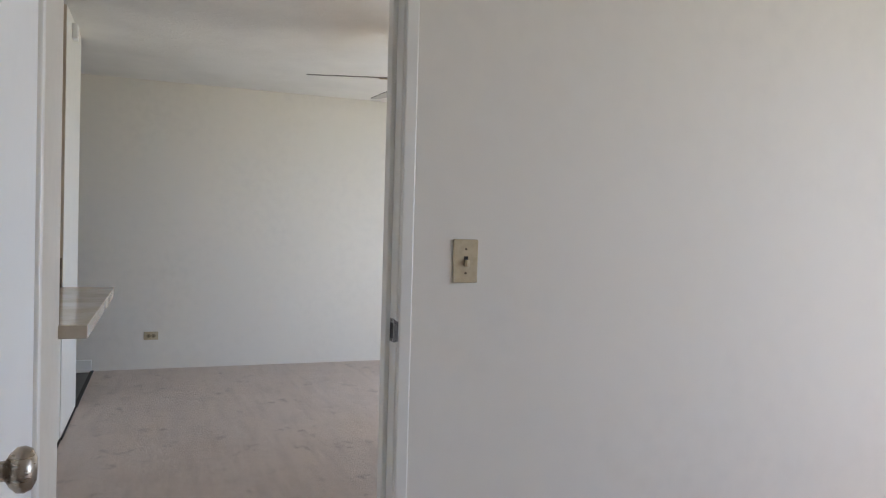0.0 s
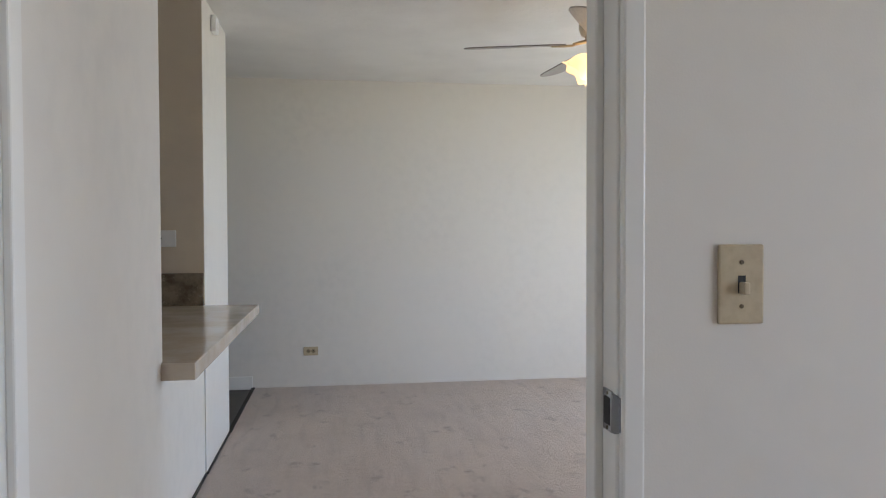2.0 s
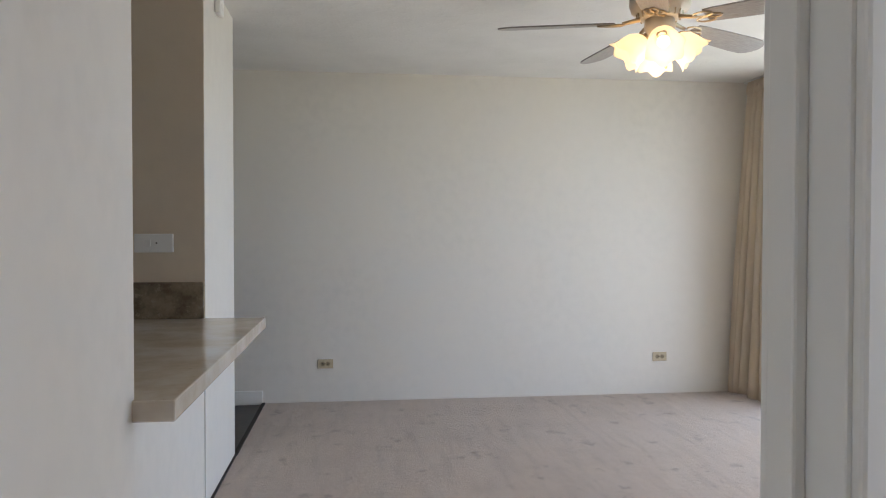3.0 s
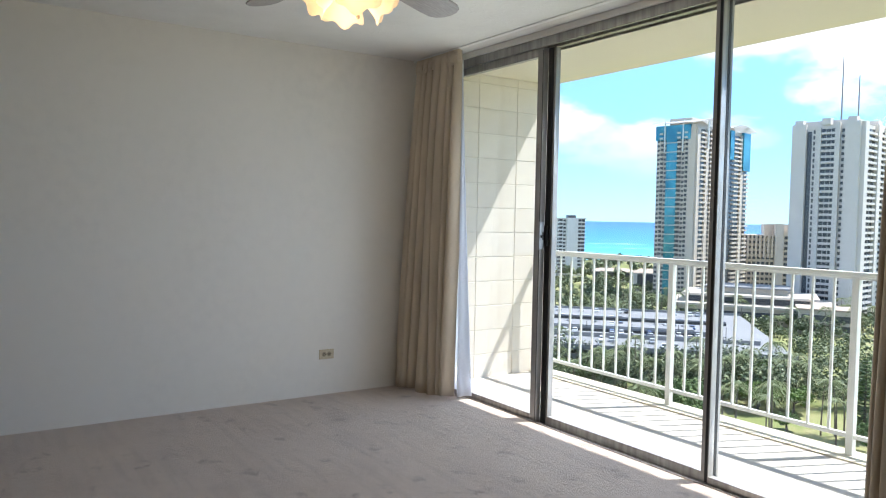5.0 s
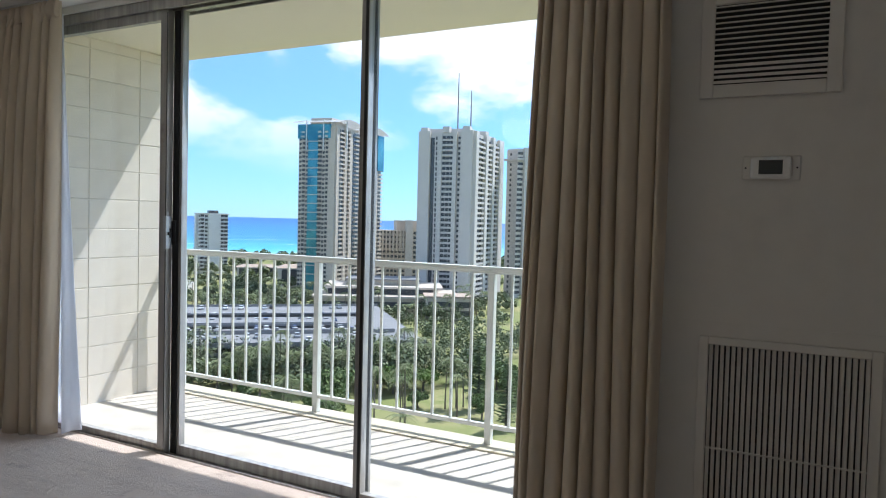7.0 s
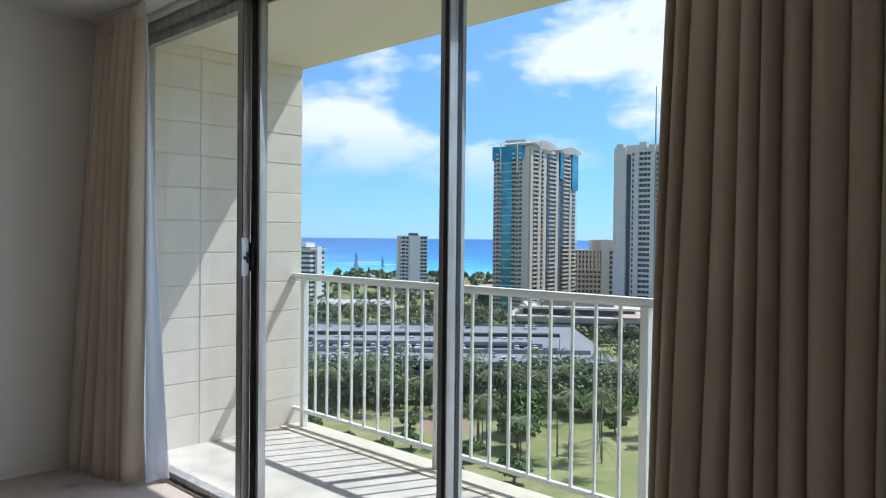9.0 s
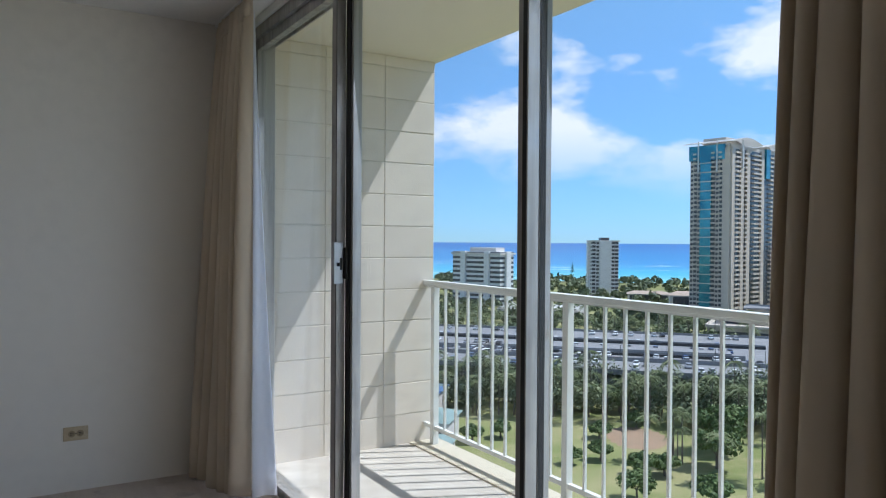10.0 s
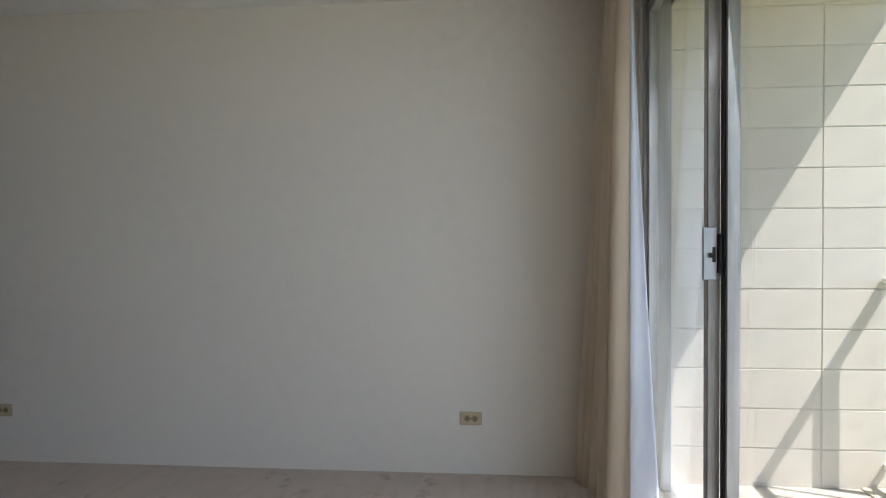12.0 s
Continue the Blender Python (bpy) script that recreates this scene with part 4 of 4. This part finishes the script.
def make_palm(height, seed, at):
    r = random.Random(seed)
    t = thing("palm_tree", "slender coconut palm with a feathery crown", "palm tree", (at[0], at[1], GZ), r.uniform(0, 360), "park palms")
    bm = bmesh.new()
    lean = Vector((r.uniform(-1, 1), r.uniform(-1, 1), 0)) * 0.5
    prev = Vector((0, 0, -0.2))
    for i in range(1, 6):
        q = lean * (i / 5) ** 2 + Vector((0, 0, height * i / 5))
        cyl(bm, prev, q, 0.20 - 0.02 * i, 0.18 - 0.02 * i, 7)
        prev = q
    part("trunk", bm, BARK, t)
    verts, faces = [], []
    for i in range(17):
        a = i * 2.4
        up = r.uniform(-0.35, 0.75)
        L = r.uniform(2.3, 3.0)
        d = Vector((math.cos(a), math.sin(a), 0))
        sd = Vector((-d.y, d.x, 0))
        pts = [prev + d * (L * s) + Vector((0, 0, L * (up * s - 0.85 * s * s))) for s in (0, 0.2, 0.4, 0.6, 0.8, 1.0)]
        for p, q, s in zip(pts, pts[1:], (0.15, 0.35, 0.55, 0.75, 0.95)):
            for e in (-1, 1):
                for f in (0.15, 0.65):
                    c = p.lerp(q, f)
                    ln = 0.62 * (1.1 - 0.7 * abs(s - 0.45))
                    o = len(verts)
                    tip = c + sd * e * ln * 0.75 + d * 0.25 - Vector((0, 0, ln * 0.45))
                    verts += [tuple(c - d * 0.07), tuple(c + d * 0.12), tuple(tip + d * 0.06), tuple(tip - d * 0.02)]
                    faces.append((o, o + 1, o + 2, o + 3))
    me = bpy.data.meshes.new("crown")
    me.from_pydata(verts, [], faces)
    me.materials.append(FROND)
    cr = new("crown", me)
    cr.parent = t
    return t


TREES = [make_tree("park_tree", "broad dark green park tree", 8.5, 5.2, 11, LEAF, (128, 100)),
         make_tree("park_tree", "bright green spreading park tree", 8.0, 5.6, 12, LEAFL, (164, 105)),
         make_tree("park_tree", "low rounded green park tree", 4.6, 3.4, 13, LEAF, (111, 104))]
rt = random.Random(5)
for kind, x, y, s in ((2, 109, 86, 1.1), (2, 111, 116, 0.8), (2, 123, 129, 0.9), (0, 138, 107, 1.25), (2, 115, 102, 0.9), (2, 150, 118, 0.9), (1, 171, 100, 0.85), (0, 164, 155, 1.0), (1, 179, 116, 1.2), (2, 155, 92, 0.8),
                      (0, 154, 74, 0.7), (2, 103, 141, 0.8), (2, 95, 141, 0.9), (2, 104, 117, 0.7), (2, 104, 129, 0.6), (0, 184, 84, 1.1), (0, 178, 76, 1.0), (1, 192, 92, 1.0), (0, 172, 70, 0.9), (0, 146, 146, 0.9), (2, 138, 132, 0.8), (1, 156, 136, 0.7), (0, 100, 95, 0.7), (2, 92, 80, 1.0)):
    copy_thing(TREES[kind], Matrix.Translation((x, y, GZ)) @ Matrix.Rotation(rt.uniform(0, 6.28), 4, "Z") @ Matrix.Scale(s * rt.uniform(0.9, 1.1), 4)).scale = (s, s, s * rt.uniform(0.9, 1.1))


def make_conifer(height, seed, at):
    """A narrow pine: whorls of drooping boughs, shorter towards the tip."""
    r = random.Random(seed)
    t = thing("pine_tree", "tall narrow dark green island pine", "pine tree", (at[0], at[1], GZ), r.uniform(0, 360), "island pines")
    part("trunk", cyl(bmesh.new(), (0, 0, -0.2), (0, 0, height), height * 0.022, 0.04, 8), BARK, t)
    tufts = []
    z = height * 0.10
    while z < height * 0.98:
        reach = height * 0.19 * (1 - z / height) ** 0.8 + 0.15
        turn0 = r.uniform(0, 6.28)
        for q in range(7):
            a = turn0 + q * 0.9 + r.uniform(-0.15, 0.15)
            d = Vector((math.cos(a), math.sin(a), 0))
            for w in range(9):
                f = (w + 1) / 9 * r.uniform(0.85, 1.08)
                c = d * reach * f + Vector((0, 0, z + 0.25 * reach * f * f - 0.1))
                sz = height * 0.016 * (1.25 - 0.5 * f)
                tufts.append((c, d * sz * 1.3, (Vector((-d.y, d.x, 0)) + rand_dir(r) * 0.6).normalized() * sz))
        z += height * 0.042
    quads("crown", tufts, LEAF, t)
    return t


for px_, py_, ph_, ps_ in ((161.5, 78.6, 19, 31), (150, 66, 17, 32), (640, 786, 26, 33), (700, 800, 18, 34), (560, 820, 24, 35), (600, 845, 20, 36)):
    make_conifer(ph_, ps_, (px_, py_))
PALMS = [make_palm(9.5, 21, (126, 110)), make_palm(8.0, 22, (122, 105)), make_palm(11.0, 23, (157, 143))]
spots = [(130, 91), (124, 78), (179, 108), (119, 111), (123, 107), (124, 105.5), (128, 146), (160, 84), (153, 80), (199, 122), (165, 131), (178, 101), (162, 83), (158, 86), (136, 84), (133, 82), (130, 88), (139, 87), (120, 93), (145, 90), (121, 155), (116, 160), (148, 133), (168, 118), (172, 110), (155, 105)]
U = Vector((0.69, -0.73, 0)).normalized()
V = Vector((0.73, 0.69, 0)).normalized()
A0 = Vector((98, 212, 0))
for i in range(70):
    p = A0 + U * (14 + i * 1.8 + rt.uniform(-2, 2)) - V * rt.uniform(4, 27)
    spots.append((p.x, p.y))
for i in range(90):
    p = A0 + U * (-30 + i * 2.7 + rt.uniform(-3, 3)) + V * rt.uniform(97, 165)
    spots.append((p.x, p.y))
for x, y in spots:
    copy_thing(PALMS[rt.randrange(3)], Matrix.Translation((x, y, GZ)) @ Matrix.Rotation(rt.uniform(0, 6.28), 4, "Z")).scale = (1.15, 1.15, rt.uniform(0.9, 1.5))

# woods that nobody could count
rw = random.Random(9)
items = []


def wood_band(u0, u1, v0, v1, n, hmin, hmax, s=0.75, tufts=70):
    for _ in range(n):
        p = A0 + U * rw.uniform(u0, u1) + V * rw.uniform(v0, v1)
        h = rw.uniform(hmin, hmax)
        rad = h * rw.uniform(0.42, 0.6)
        items.extend(clump(rw, Vector((p.x, p.y, GZ + h * 0.55)), rad, h * 0.48, tufts, s))


wood_band(18, 45, -24, -4, 26, 5.0, 9.0, 0.30, 270)
wood_band(42, 128, -26, -3, 74, 6.0, 13.5, 0.34, 330)
wood_band(126, 160, -22, 20, 30, 6.0, 10.0, 0.32, 260)
wood_band(150, 230, -45, 80, 110, 4, 9, 0.36, 170)
wood_band(-60, 200, 97, 132, 260, 3.5, 8, 0.45, 115)
wood_band(-120, 260, 125, 330, 640, 3.5, 7.5, 0.75, 70)
wood_band(-300, 420, 330, 640, 620, 5, 11, 1.4, 55)
wood_band(-20, 14, -30, -4, 10, 4, 7, 0.55, 100)
wood_band(20, 130, 0.5, 2.5, 14, 11, 15, 0.34, 300)
quads("woods", items, WOODS, None, "")
tagged(bpy.data.objects["woods"], "dense dark green woods and palms between the buildings", "woods", "", "stuff")

# parking deck
pk = thing("parking_structure", "long low concrete parking structure with an open roof deck", "parking structure", (98, 212, GZ), math.degrees(math.atan2(U.y, U.x)))
DL, DW = 138, 94
raw("floor_slab", [(0, 0, 2.6, DL, DW, 3.2)], DECK, pk)
raw("floor_slab", [(0, 0, 5.6, DL, DW, 6.2)], DECK, pk)
raw("roof_deck", [(0, 0, 8.4, DL, DW, 9.0)], DECK, pk)
raw("parapet", [(0, 0, 3.2, DL, 0.3, 4.1), (0, 0, 6.2, DL, 0.3, 7.1), (0, 0, 9.0, DL, 0.3, 9.9), (0, DW - 0.3, 9.0, DL, DW, 9.9), (0, 0.3, 9.0, 0.3, DW - 0.3, 9.9)], DECK, pk)
for x in range(2, DL, 8):
    raw("column", [(x, 0.4, 0, x + 0.6, 1.0, 8.4)], DECK, pk)
# added dark sheet paints the shade inside the open lower levels
raw("bay_shade_sheet", [(1, 18, 0, DL - 1, 18.4, 8.4)], DECKDARK, pk)
raw("ramp_wall", [(20, 21, 9.0, DL - 6, 21.4, 10.3), (6, 33, 9.0, DL - 20, 33.4, 10.6), (0, 62, 9.0, DL - 10, 62.4, 10.4)], DECK, pk)
raw("ramp_roof", [(40, 33.4, 10.6, DL - 24, 40, 11.0)], DECK, pk)
# dark strips draw the shadow lines along the ramp walls
raw("ramp_shadow_strip", [(40, 32.6, 9.05, DL - 24, 33.0, 9.9), (0, 61.2, 9.05, DL - 10, 61.6, 10.0)], DECKDARK, pk)
for x in range(24, DL - 8, 14):
    raw("light_pole", [(x, 21.1, 10.3, x + 0.14, 21.24, 14.0)], DECKDARK, pk)


def make_car(mat, label, m):
    c = thing("car", label, "car", (0, 0, 0), 0, "cars on the deck")
    c.matrix_basis = m
    part("body", B(-2.2, -0.9, 0.28, 2.2, 0.9, 0.92, bevel=0.16), mat, c)
    bm = B(-1.35, -0.8, 0.92, 1.0, 0.8, 1.45)
    for v in bm.verts:
        if v.co.z > 1.2:
            v.co.x *= 0.72
            v.co.y *= 0.86
    part("cabin", bm, WINDARK, c, "dark glazed cabin")
    part("roof", B(-0.95, -0.68, 1.44, 0.7, 0.68, 1.49, bevel=0.02), mat, c)
    for x in (-1.35, 1.35):
        for y in (-0.86, 0.86):
            part("wheel", cyl(bmesh.new(), (x, y - 0.1, 0.31), (x, y + 0.1, 0.31), 0.31, 0.31, 12), TYRE, c)
    return c


deck_m = pose(98, 212, GZ + 9.0, 0, 0, math.degrees(math.atan2(U.y, U.x)))
cars = [make_car(mt, f"{n} car parked on the roof deck", deck_m @ pose(6 + 6 * i, 6, 0, 0, 0, 90)) for i, (mt, n) in enumerate(zip(CARPAINTS, ("white", "silver", "black", "red", "blue")))]
rc = random.Random(4)
for lane, y in enumerate((6.5, 14, 25, 29.5, 44, 48.5, 64, 86)):
    for i in range(40):
        x = 4 + i * 3.0
        if rc.random() < 0.62 or (lane == 0 and i < 12):
            continue
        copy_thing(cars[rc.choice((0, 0, 0, 1, 1, 2, 4))], deck_m @ pose(x, y + rc.uniform(-0.4, 0.4), 0, 0, 0, 90 + rc.uniform(-3, 3)))


# towers
def polar(azimuth, distance):
    a = radians(azimuth)
    return (distance * math.cos(a), distance * math.sin(a))


def tower(name, label, at, turn, w, d, h, wall, floors, bays_front, bays_side, window):
    """A high-rise on its own axes: front face at y = 0, running along x from the corner; side face at x = 0, along y.
    Bays: w window, b balcony, n narrow window, s ribbon, p pier, P deep pier, r dark strip painted as a recess's shade,
    g glazed bay, blank plain wall."""
    t = thing(name, label, "high-rise", (at[0], at[1], GZ), turn)
    raw("wall", [(0, 0, 0, w, d, h)], wall, t)
    fh = h * 0.965 / floors
    for face, bays in (("front", bays_front), ("side", bays_side)):
        length = w if face == "front" else d
        wins_recesses, slabs, rails = [], [], []
        bw = length / len(bays)

        def put(lst, a0, a1, z0, z1, out0, out1):
            lst.append((a0, -out1, z0, a1, -out0, z1) if face == "front" else (-out1, a0, z0, -out0, a1, z1))

        for bi, b in enumerate(bays):
            c0, c1 = bi * bw, (bi + 1) * bw
            for f in range(floors):
                z = 1.5 + f * fh
                if b == "w":
                    put(wins_recesses, c0 + bw * 0.16, c1 - bw * 0.16, z + fh * 0.3, z + fh * 0.82, 0.02, 0.06)
                elif b == "b":
                    put(wins_recesses, c0 + bw * 0.05, c1 - bw * 0.05, z + fh * 0.36, z + fh * 0.97, 0.02, 0.06)
                    put(slabs, c0 + bw * 0.02, c1 - bw * 0.02, z - fh * 0.04, z + fh * 0.06, 0.0, 1.5)
                    put(rails, c0 + bw * 0.04, c1 - bw * 0.04, z + fh * 0.06, z + fh * 0.36, 1.35, 1.48)
                elif b == "n":
                    put(wins_recesses, c0 + bw * 0.3, c1 - bw * 0.3, z + fh * 0.25, z + fh * 0.9, 0.02, 0.06)
                elif b == "s":
                    put(wins_recesses, c0, c1, z + fh * 0.38, z + fh * 0.9, 0.02, 0.06)
            if b in "pP":
                o = 1.9 if b == "P" else 0.9
                raw("pier", [(c0, -o, 0, c1, 0.0, h * (1.008 if b == "P" else 0.985)) if face == "front" else (-o, c0, 0, 0.0, c1, h * (1.008 if b == "P" else 0.985))], wall, t)
            # no recess is cut: its shade is one flat dark strip
            if b == "r":
                put(wins_recesses, c0, c1, 1.5, h * 0.97, 0.02, 0.06)
            if b == "g":
                raw("glass_bay", [(c0, -1.0, 0, c1, 0.0, h * 0.985) if face == "front" else (-1.0, c0, 0, 0.0, c1, h * 0.985)], TEAL, t, "teal glazed bay")
                band = []
                for f in range(0, floors, 2):
                    put(band, c0, c1, 1.5 + f * fh, 1.5 + f * fh + 0.5, 1.0, 1.12)
                tagged(raw("glass_bay_band", band, TOWERWALL, t, "pale floor bands across the glass"), "", "", "", "stuff")
        for nm, lst, mt, lb in (("window_array", wins_recesses, window, "rows of dark windows, with shade strips at any recess"), ("balcony_array", slabs, wall, "stacked balcony slabs"), ("balcony_rail_array", rails, wall, "balcony parapets")):
            if lst:
                tagged(raw(nm, lst, mt, t, lb), "", "", "", "stuff")
    return t


def inside(t, azimuth, distance):
    """A place in the tower's own axes."""
    v = t.matrix_basis.inverted() @ Vector((*polar(azimuth, distance), 0))
    return v.x, v.y


t1 = tower("blue_glass_tower", "tall beige residential tower with teal glass bays", polar(37.45, 440), 10, 66, 24.5, 101, TOWERWALL, 37, "pbbpbprbbbprrbbbpbb", "ppbwbgggwbw", WINDARK)
raw("glass_crown", [(-1.2, 3, 93, 0.2, 24.8, 101.3)], TEAL, t1, "blue glazed upper storeys")
raw("glass_crown", [(57, -1.7, 78, 66.5, 0.2, 101.3), (40, -1.3, 84, 45, 0.2, 101.3)], TEAL, t1, "blue glazed upper storeys")
raw("corner_fin", [(-1.4, 7.2, 86, -0.9, 7.9, 104), (-1.4, 18.6, 86, -0.9, 19.3, 104), (10, -2.2, 88, 10.8, -1.5, 104)], PALEROOF, t1, "white roof fins")
bm = bmesh.new()
for x0, x1, y0, y1 in ((-4, 31, -4, 28), (35, 70, -4, 28)):
    for i in range(8):
        xa, xb = x0 + (x1 - x0) * i / 8, x0 + (x1 - x0) * (i + 1) / 8
        za, zb = (102.0 + 3.2 * math.sin(math.pi * q / 8) for q in (i, i + 1))
        bm.faces.new([bm.verts.new(q) for q in ((xa, y0, za), (xb, y0, zb), (xb, y1, zb), (xa, y1, za))])
bmesh.ops.solidify(bm, geom=bm.faces[:], thickness=0.7)
part("canopy_roof", bm, PALEROOF, t1, "pale curved roof canopies")
raw("roof_house", [(6, 6, 101, 26, 20, 106), (40, 6, 101, 60, 20, 105)], TOWERWALL, t1)

t2 = tower("white_tower", "tall white hotel tower with two roof masts", polar(26.85, 409), 9, 57, 32, 95.5, TOWERWHITE, 32, "PbbbPbbPbbPP", "PPPwPbbbpnrPPP", WINDARK)
raw("roof_block", [(3, 3, 95.5, 50, 29, 98)], TOWERWHITE, t2)
raw("parapet_block", [(-1.0, 2, 95.5, 3, 6, 98.8), (-1.0, 14, 95.5, 3, 18, 98.8), (-1.0, 27, 95.5, 3, 31, 98.4), (20, -1.0, 95.5, 26, 3, 98.4)], TOWERWHITE, t2)
for azimuth, top in ((28.1, 131), (27.1, 121)):
    mx_, my_ = inside(t2, azimuth, 425)
    part("mast", cyl(bmesh.new(), (mx_, my_, 95), (mx_, my_, top), 0.5, 0.22, 8), DECK, t2)
t3 = tower("pale_tower", "pale high-rise with dark window bands", polar(23.4, 450), -30, 40, 11, 91, TOWERWHITE, 28, "sPwwsPwwsP", "  w ", WINDARK)
raw("roof_ledge", [(-1.5, -1.5, 84, 41, 12, 85.2)], TOWERWHITE, t3)
t4 = tower("brown_hotel", "tan hotel block with vertical fins and a taller core", polar(34.6, 515), -52, 24, 26, 38.5, TOWERTAN, 11, "wwwwwwwww", "pspspsps", WINDARK)
raw("fin", [(x * 2.4 + 0.4, -1.2, 24, x * 2.4 + 1.5, 0, 38.5) for x in range(10)], TOWERWALL, t4, "pale upright fins")
raw("core", [(18, 6, 0, 42, 26, 45.5)], TOWERWALL, t4)
raw("core_pier", [(24, -1.6, 0, 29, 6, 45.8), (38, -1.6, 0, 42, 6, 42)], TOWERWHITE, t4)
raw("core_wing", [(29, 0, 0, 38, 6, 40)], TOWERTAN, t4)
tagged(raw("window_array", [(x + 0.4, -0.06, 2 + f * 3.4, x + 2.4, -0.02, 3.9 + f * 3.4) for f in range(11) for x in (29.2, 32.2, 35.2)], WINDARK, t4, "rows of dark windows, with shade strips at any recess"), "", "", "", "stuff")
t5 = tower("white_condominium", "slim white condominium with dark balconies", polar(47.3, 600), -28, 21.5, 14, 46.5, PALEROOF, 15, "bwPPPbb", "wPb", WINDARK)
raw("roof_house", [(8, 4, 46.5, 15, 10, 49.5)], WINDARK, t5)
raw("roof_slab", [(-1, -1, 46.5, 22.5, 15, 47.3)], TOWERWHITE, t5)
t6 = tower("white_hotel", "wide white hotel with long balconies", polar(54.28, 521), 17, 16, 44, 38.5, PALEROOF, 11, "sPs", "ssPssssPss", WINDARK)
raw("roof_house", [(3, 6, 38.5, 13, 30, 41.5)], TOWERWHITE, t6)
raw("roof_ledge", [(-1.5, -1.5, 36.5, 17, 45, 37.6)], TOWERWHITE, t6)


pod = thing("podium_building", "low wide podium building with pale roofs", "building", (286.6, 218.5, GZ), -57.8)
raw("wall", [(-10, 0, 0, 60, 40, 7.5)], TOWERTAN, pod)
raw("roof", [(-11, -1, 7.5, 61, 41, 8.6)], TOWERWALL, pod, "pale roof edge")
raw("window_band", [(-9.8, -0.08, 2.6, 59.8, -0.02, 5.8)], WINDARK, pod)
raw("upper_storey", [(-4, 9, 8.6, 50, 36, 11.6)], WINDARK, pod, "recessed dark glazed storey")
raw("upper_roof", [(-6, 6, 11.6, 53, 38, 12.6)], TOWERWALL, pod, "pale flat terrace roof")
raw("terrace_storey", [(6, 16, 12.6, 40, 34, 15.2)], TOWERTAN, pod)
raw("terrace_roof", [(4, 14, 15.2, 42, 36, 15.9)], DECK, pod)
raw("side_wing", [(44, -16, 0, 66, 0, 10)], TOWERWALL, pod)
raw("side_wing_roof", [(43, -17, 10, 67, 0, 10.8)], TERRAROOF, pod)
raw("side_wing_windows", [(45, -16.08, 5.5, 65, -16.02, 8.2), (45, -16.08, 1.5, 65, -16.02, 4.0)], WINDARK, pod)
cn = thing("convention_hall", "low hall with a scalloped white roof", "building", (262, 366, GZ), -49.6)
raw("wall", [(0, 0, 0, 50, 26, 5)], TOWERWHITE, cn)
for i in range(9):
    bm = bmesh.new()
    for q in range(6):
        a0, a1 = math.pi * q / 6, math.pi * (q + 1) / 6
        x = 5.5 * i
        vs = [bm.verts.new(v) for v in ((x + 2.75 - 2.75 * math.cos(a0), -2, 5 + 1.6 * math.sin(a0)), (x + 2.75 - 2.75 * math.cos(a1), -2, 5 + 1.6 * math.sin(a1)), (x + 2.75 - 2.75 * math.cos(a1), 27, 5 + 1.6 * math.sin(a1)), (x + 2.75 - 2.75 * math.cos(a0), 27, 5 + 1.6 * math.sin(a0)))]
        bm.faces.new(vs)
    bmesh.ops.solidify(bm, geom=bm.faces[:], thickness=0.3)
    part("vault", bm, PALEROOF, cn)
raw("window_band", [(0.5, -0.08, 1, 49.5, -0.02, 3.8)], WINDARK, cn)


def low_house(name, label, at, turn, w, d, h, roof, rise):
    hs = thing(name, label, "building", (at[0], at[1], GZ), turn)
    raw("wall", [(0, 0, 0, w, d, h)], TOWERWHITE, hs)
    bm = bmesh.new()
    o = 0.8
    lo = [bm.verts.new(v) for v in ((-o, -o, h), (w + o, -o, h), (w + o, d + o, h), (-o, d + o, h))]
    r0, r1 = bm.verts.new((d / 3, d / 2, h + rise)), bm.verts.new((w - d / 3, d / 2, h + rise))
    for f in ((lo[0], lo[1], r1, r0), (lo[1], lo[2], r1), (lo[2], lo[3], r0, r1), (lo[3], lo[0], r0), (lo[3], lo[2], lo[1], lo[0])):
        bm.faces.new(f)
    part("roof", bm, roof, hs)
    raw("window_band", [(w * 0.05, -0.07, 1.0, w * 0.95, -0.02, h - 0.8)], WINDARK, hs)
    return hs


low_house("green_roofed_hall", "low building with a green metal roof", (70, 156), -46, 24, 12, 6, GREENROOF, 2.0)
low_house("blue_roofed_hall", "low building with a blue metal roof", (84, 184), -46, 24, 12, 6, BLUEROOF, 1.6)
low_house("green_roofed_shed", "small building with a green metal roof", (73, 137), -46, 11, 8, 4, GREENROOF, 1.4)
low_house("beach_pavilion", "low tan pavilion near the beach", (400, 395), -46, 30, 14, 8, TERRAROOF, 2.0)
low_house("shore_hotel", "low tan hotel wing near the beach", (372, 330), -46, 40, 14, 12, TERRAROOF, 2.5)

# ---- block courses of the lanai wall ----
course, bx = 0.2018, (3.565, 3.912, 4.3115, 4.678)
meshes = {}
for ci in range(13):
    z0 = -0.050 + ci * course
    z1 = min(z0 + course - 0.006, H - 0.002)
    if z1 - z0 < 0.03:
        continue
    for a, b in zip(bx, bx[1:]):
        key = (round(b - a, 3), round(z1 - z0, 3))
        if key not in meshes:
            bm = box(bmesh.new(), 0.003, 0.0, 0.0, b - a - 0.003, 0.0045, z1 - z0)
            bmesh.ops.bevel(bm, geom=[e for e in bm.edges if all(abs(v.co.y) < 1e-5 for v in e.verts)], offset=0.0022, segments=1, affect="EDGES")
            meshes[key] = mesh_of("block", bm, BLOCK)
        o = new("block", meshes[key])
        o.parent = lw
        o.location = (a, LW - 0.0006 * ((ci * 7 + int(a * 10)) % 3), z0)
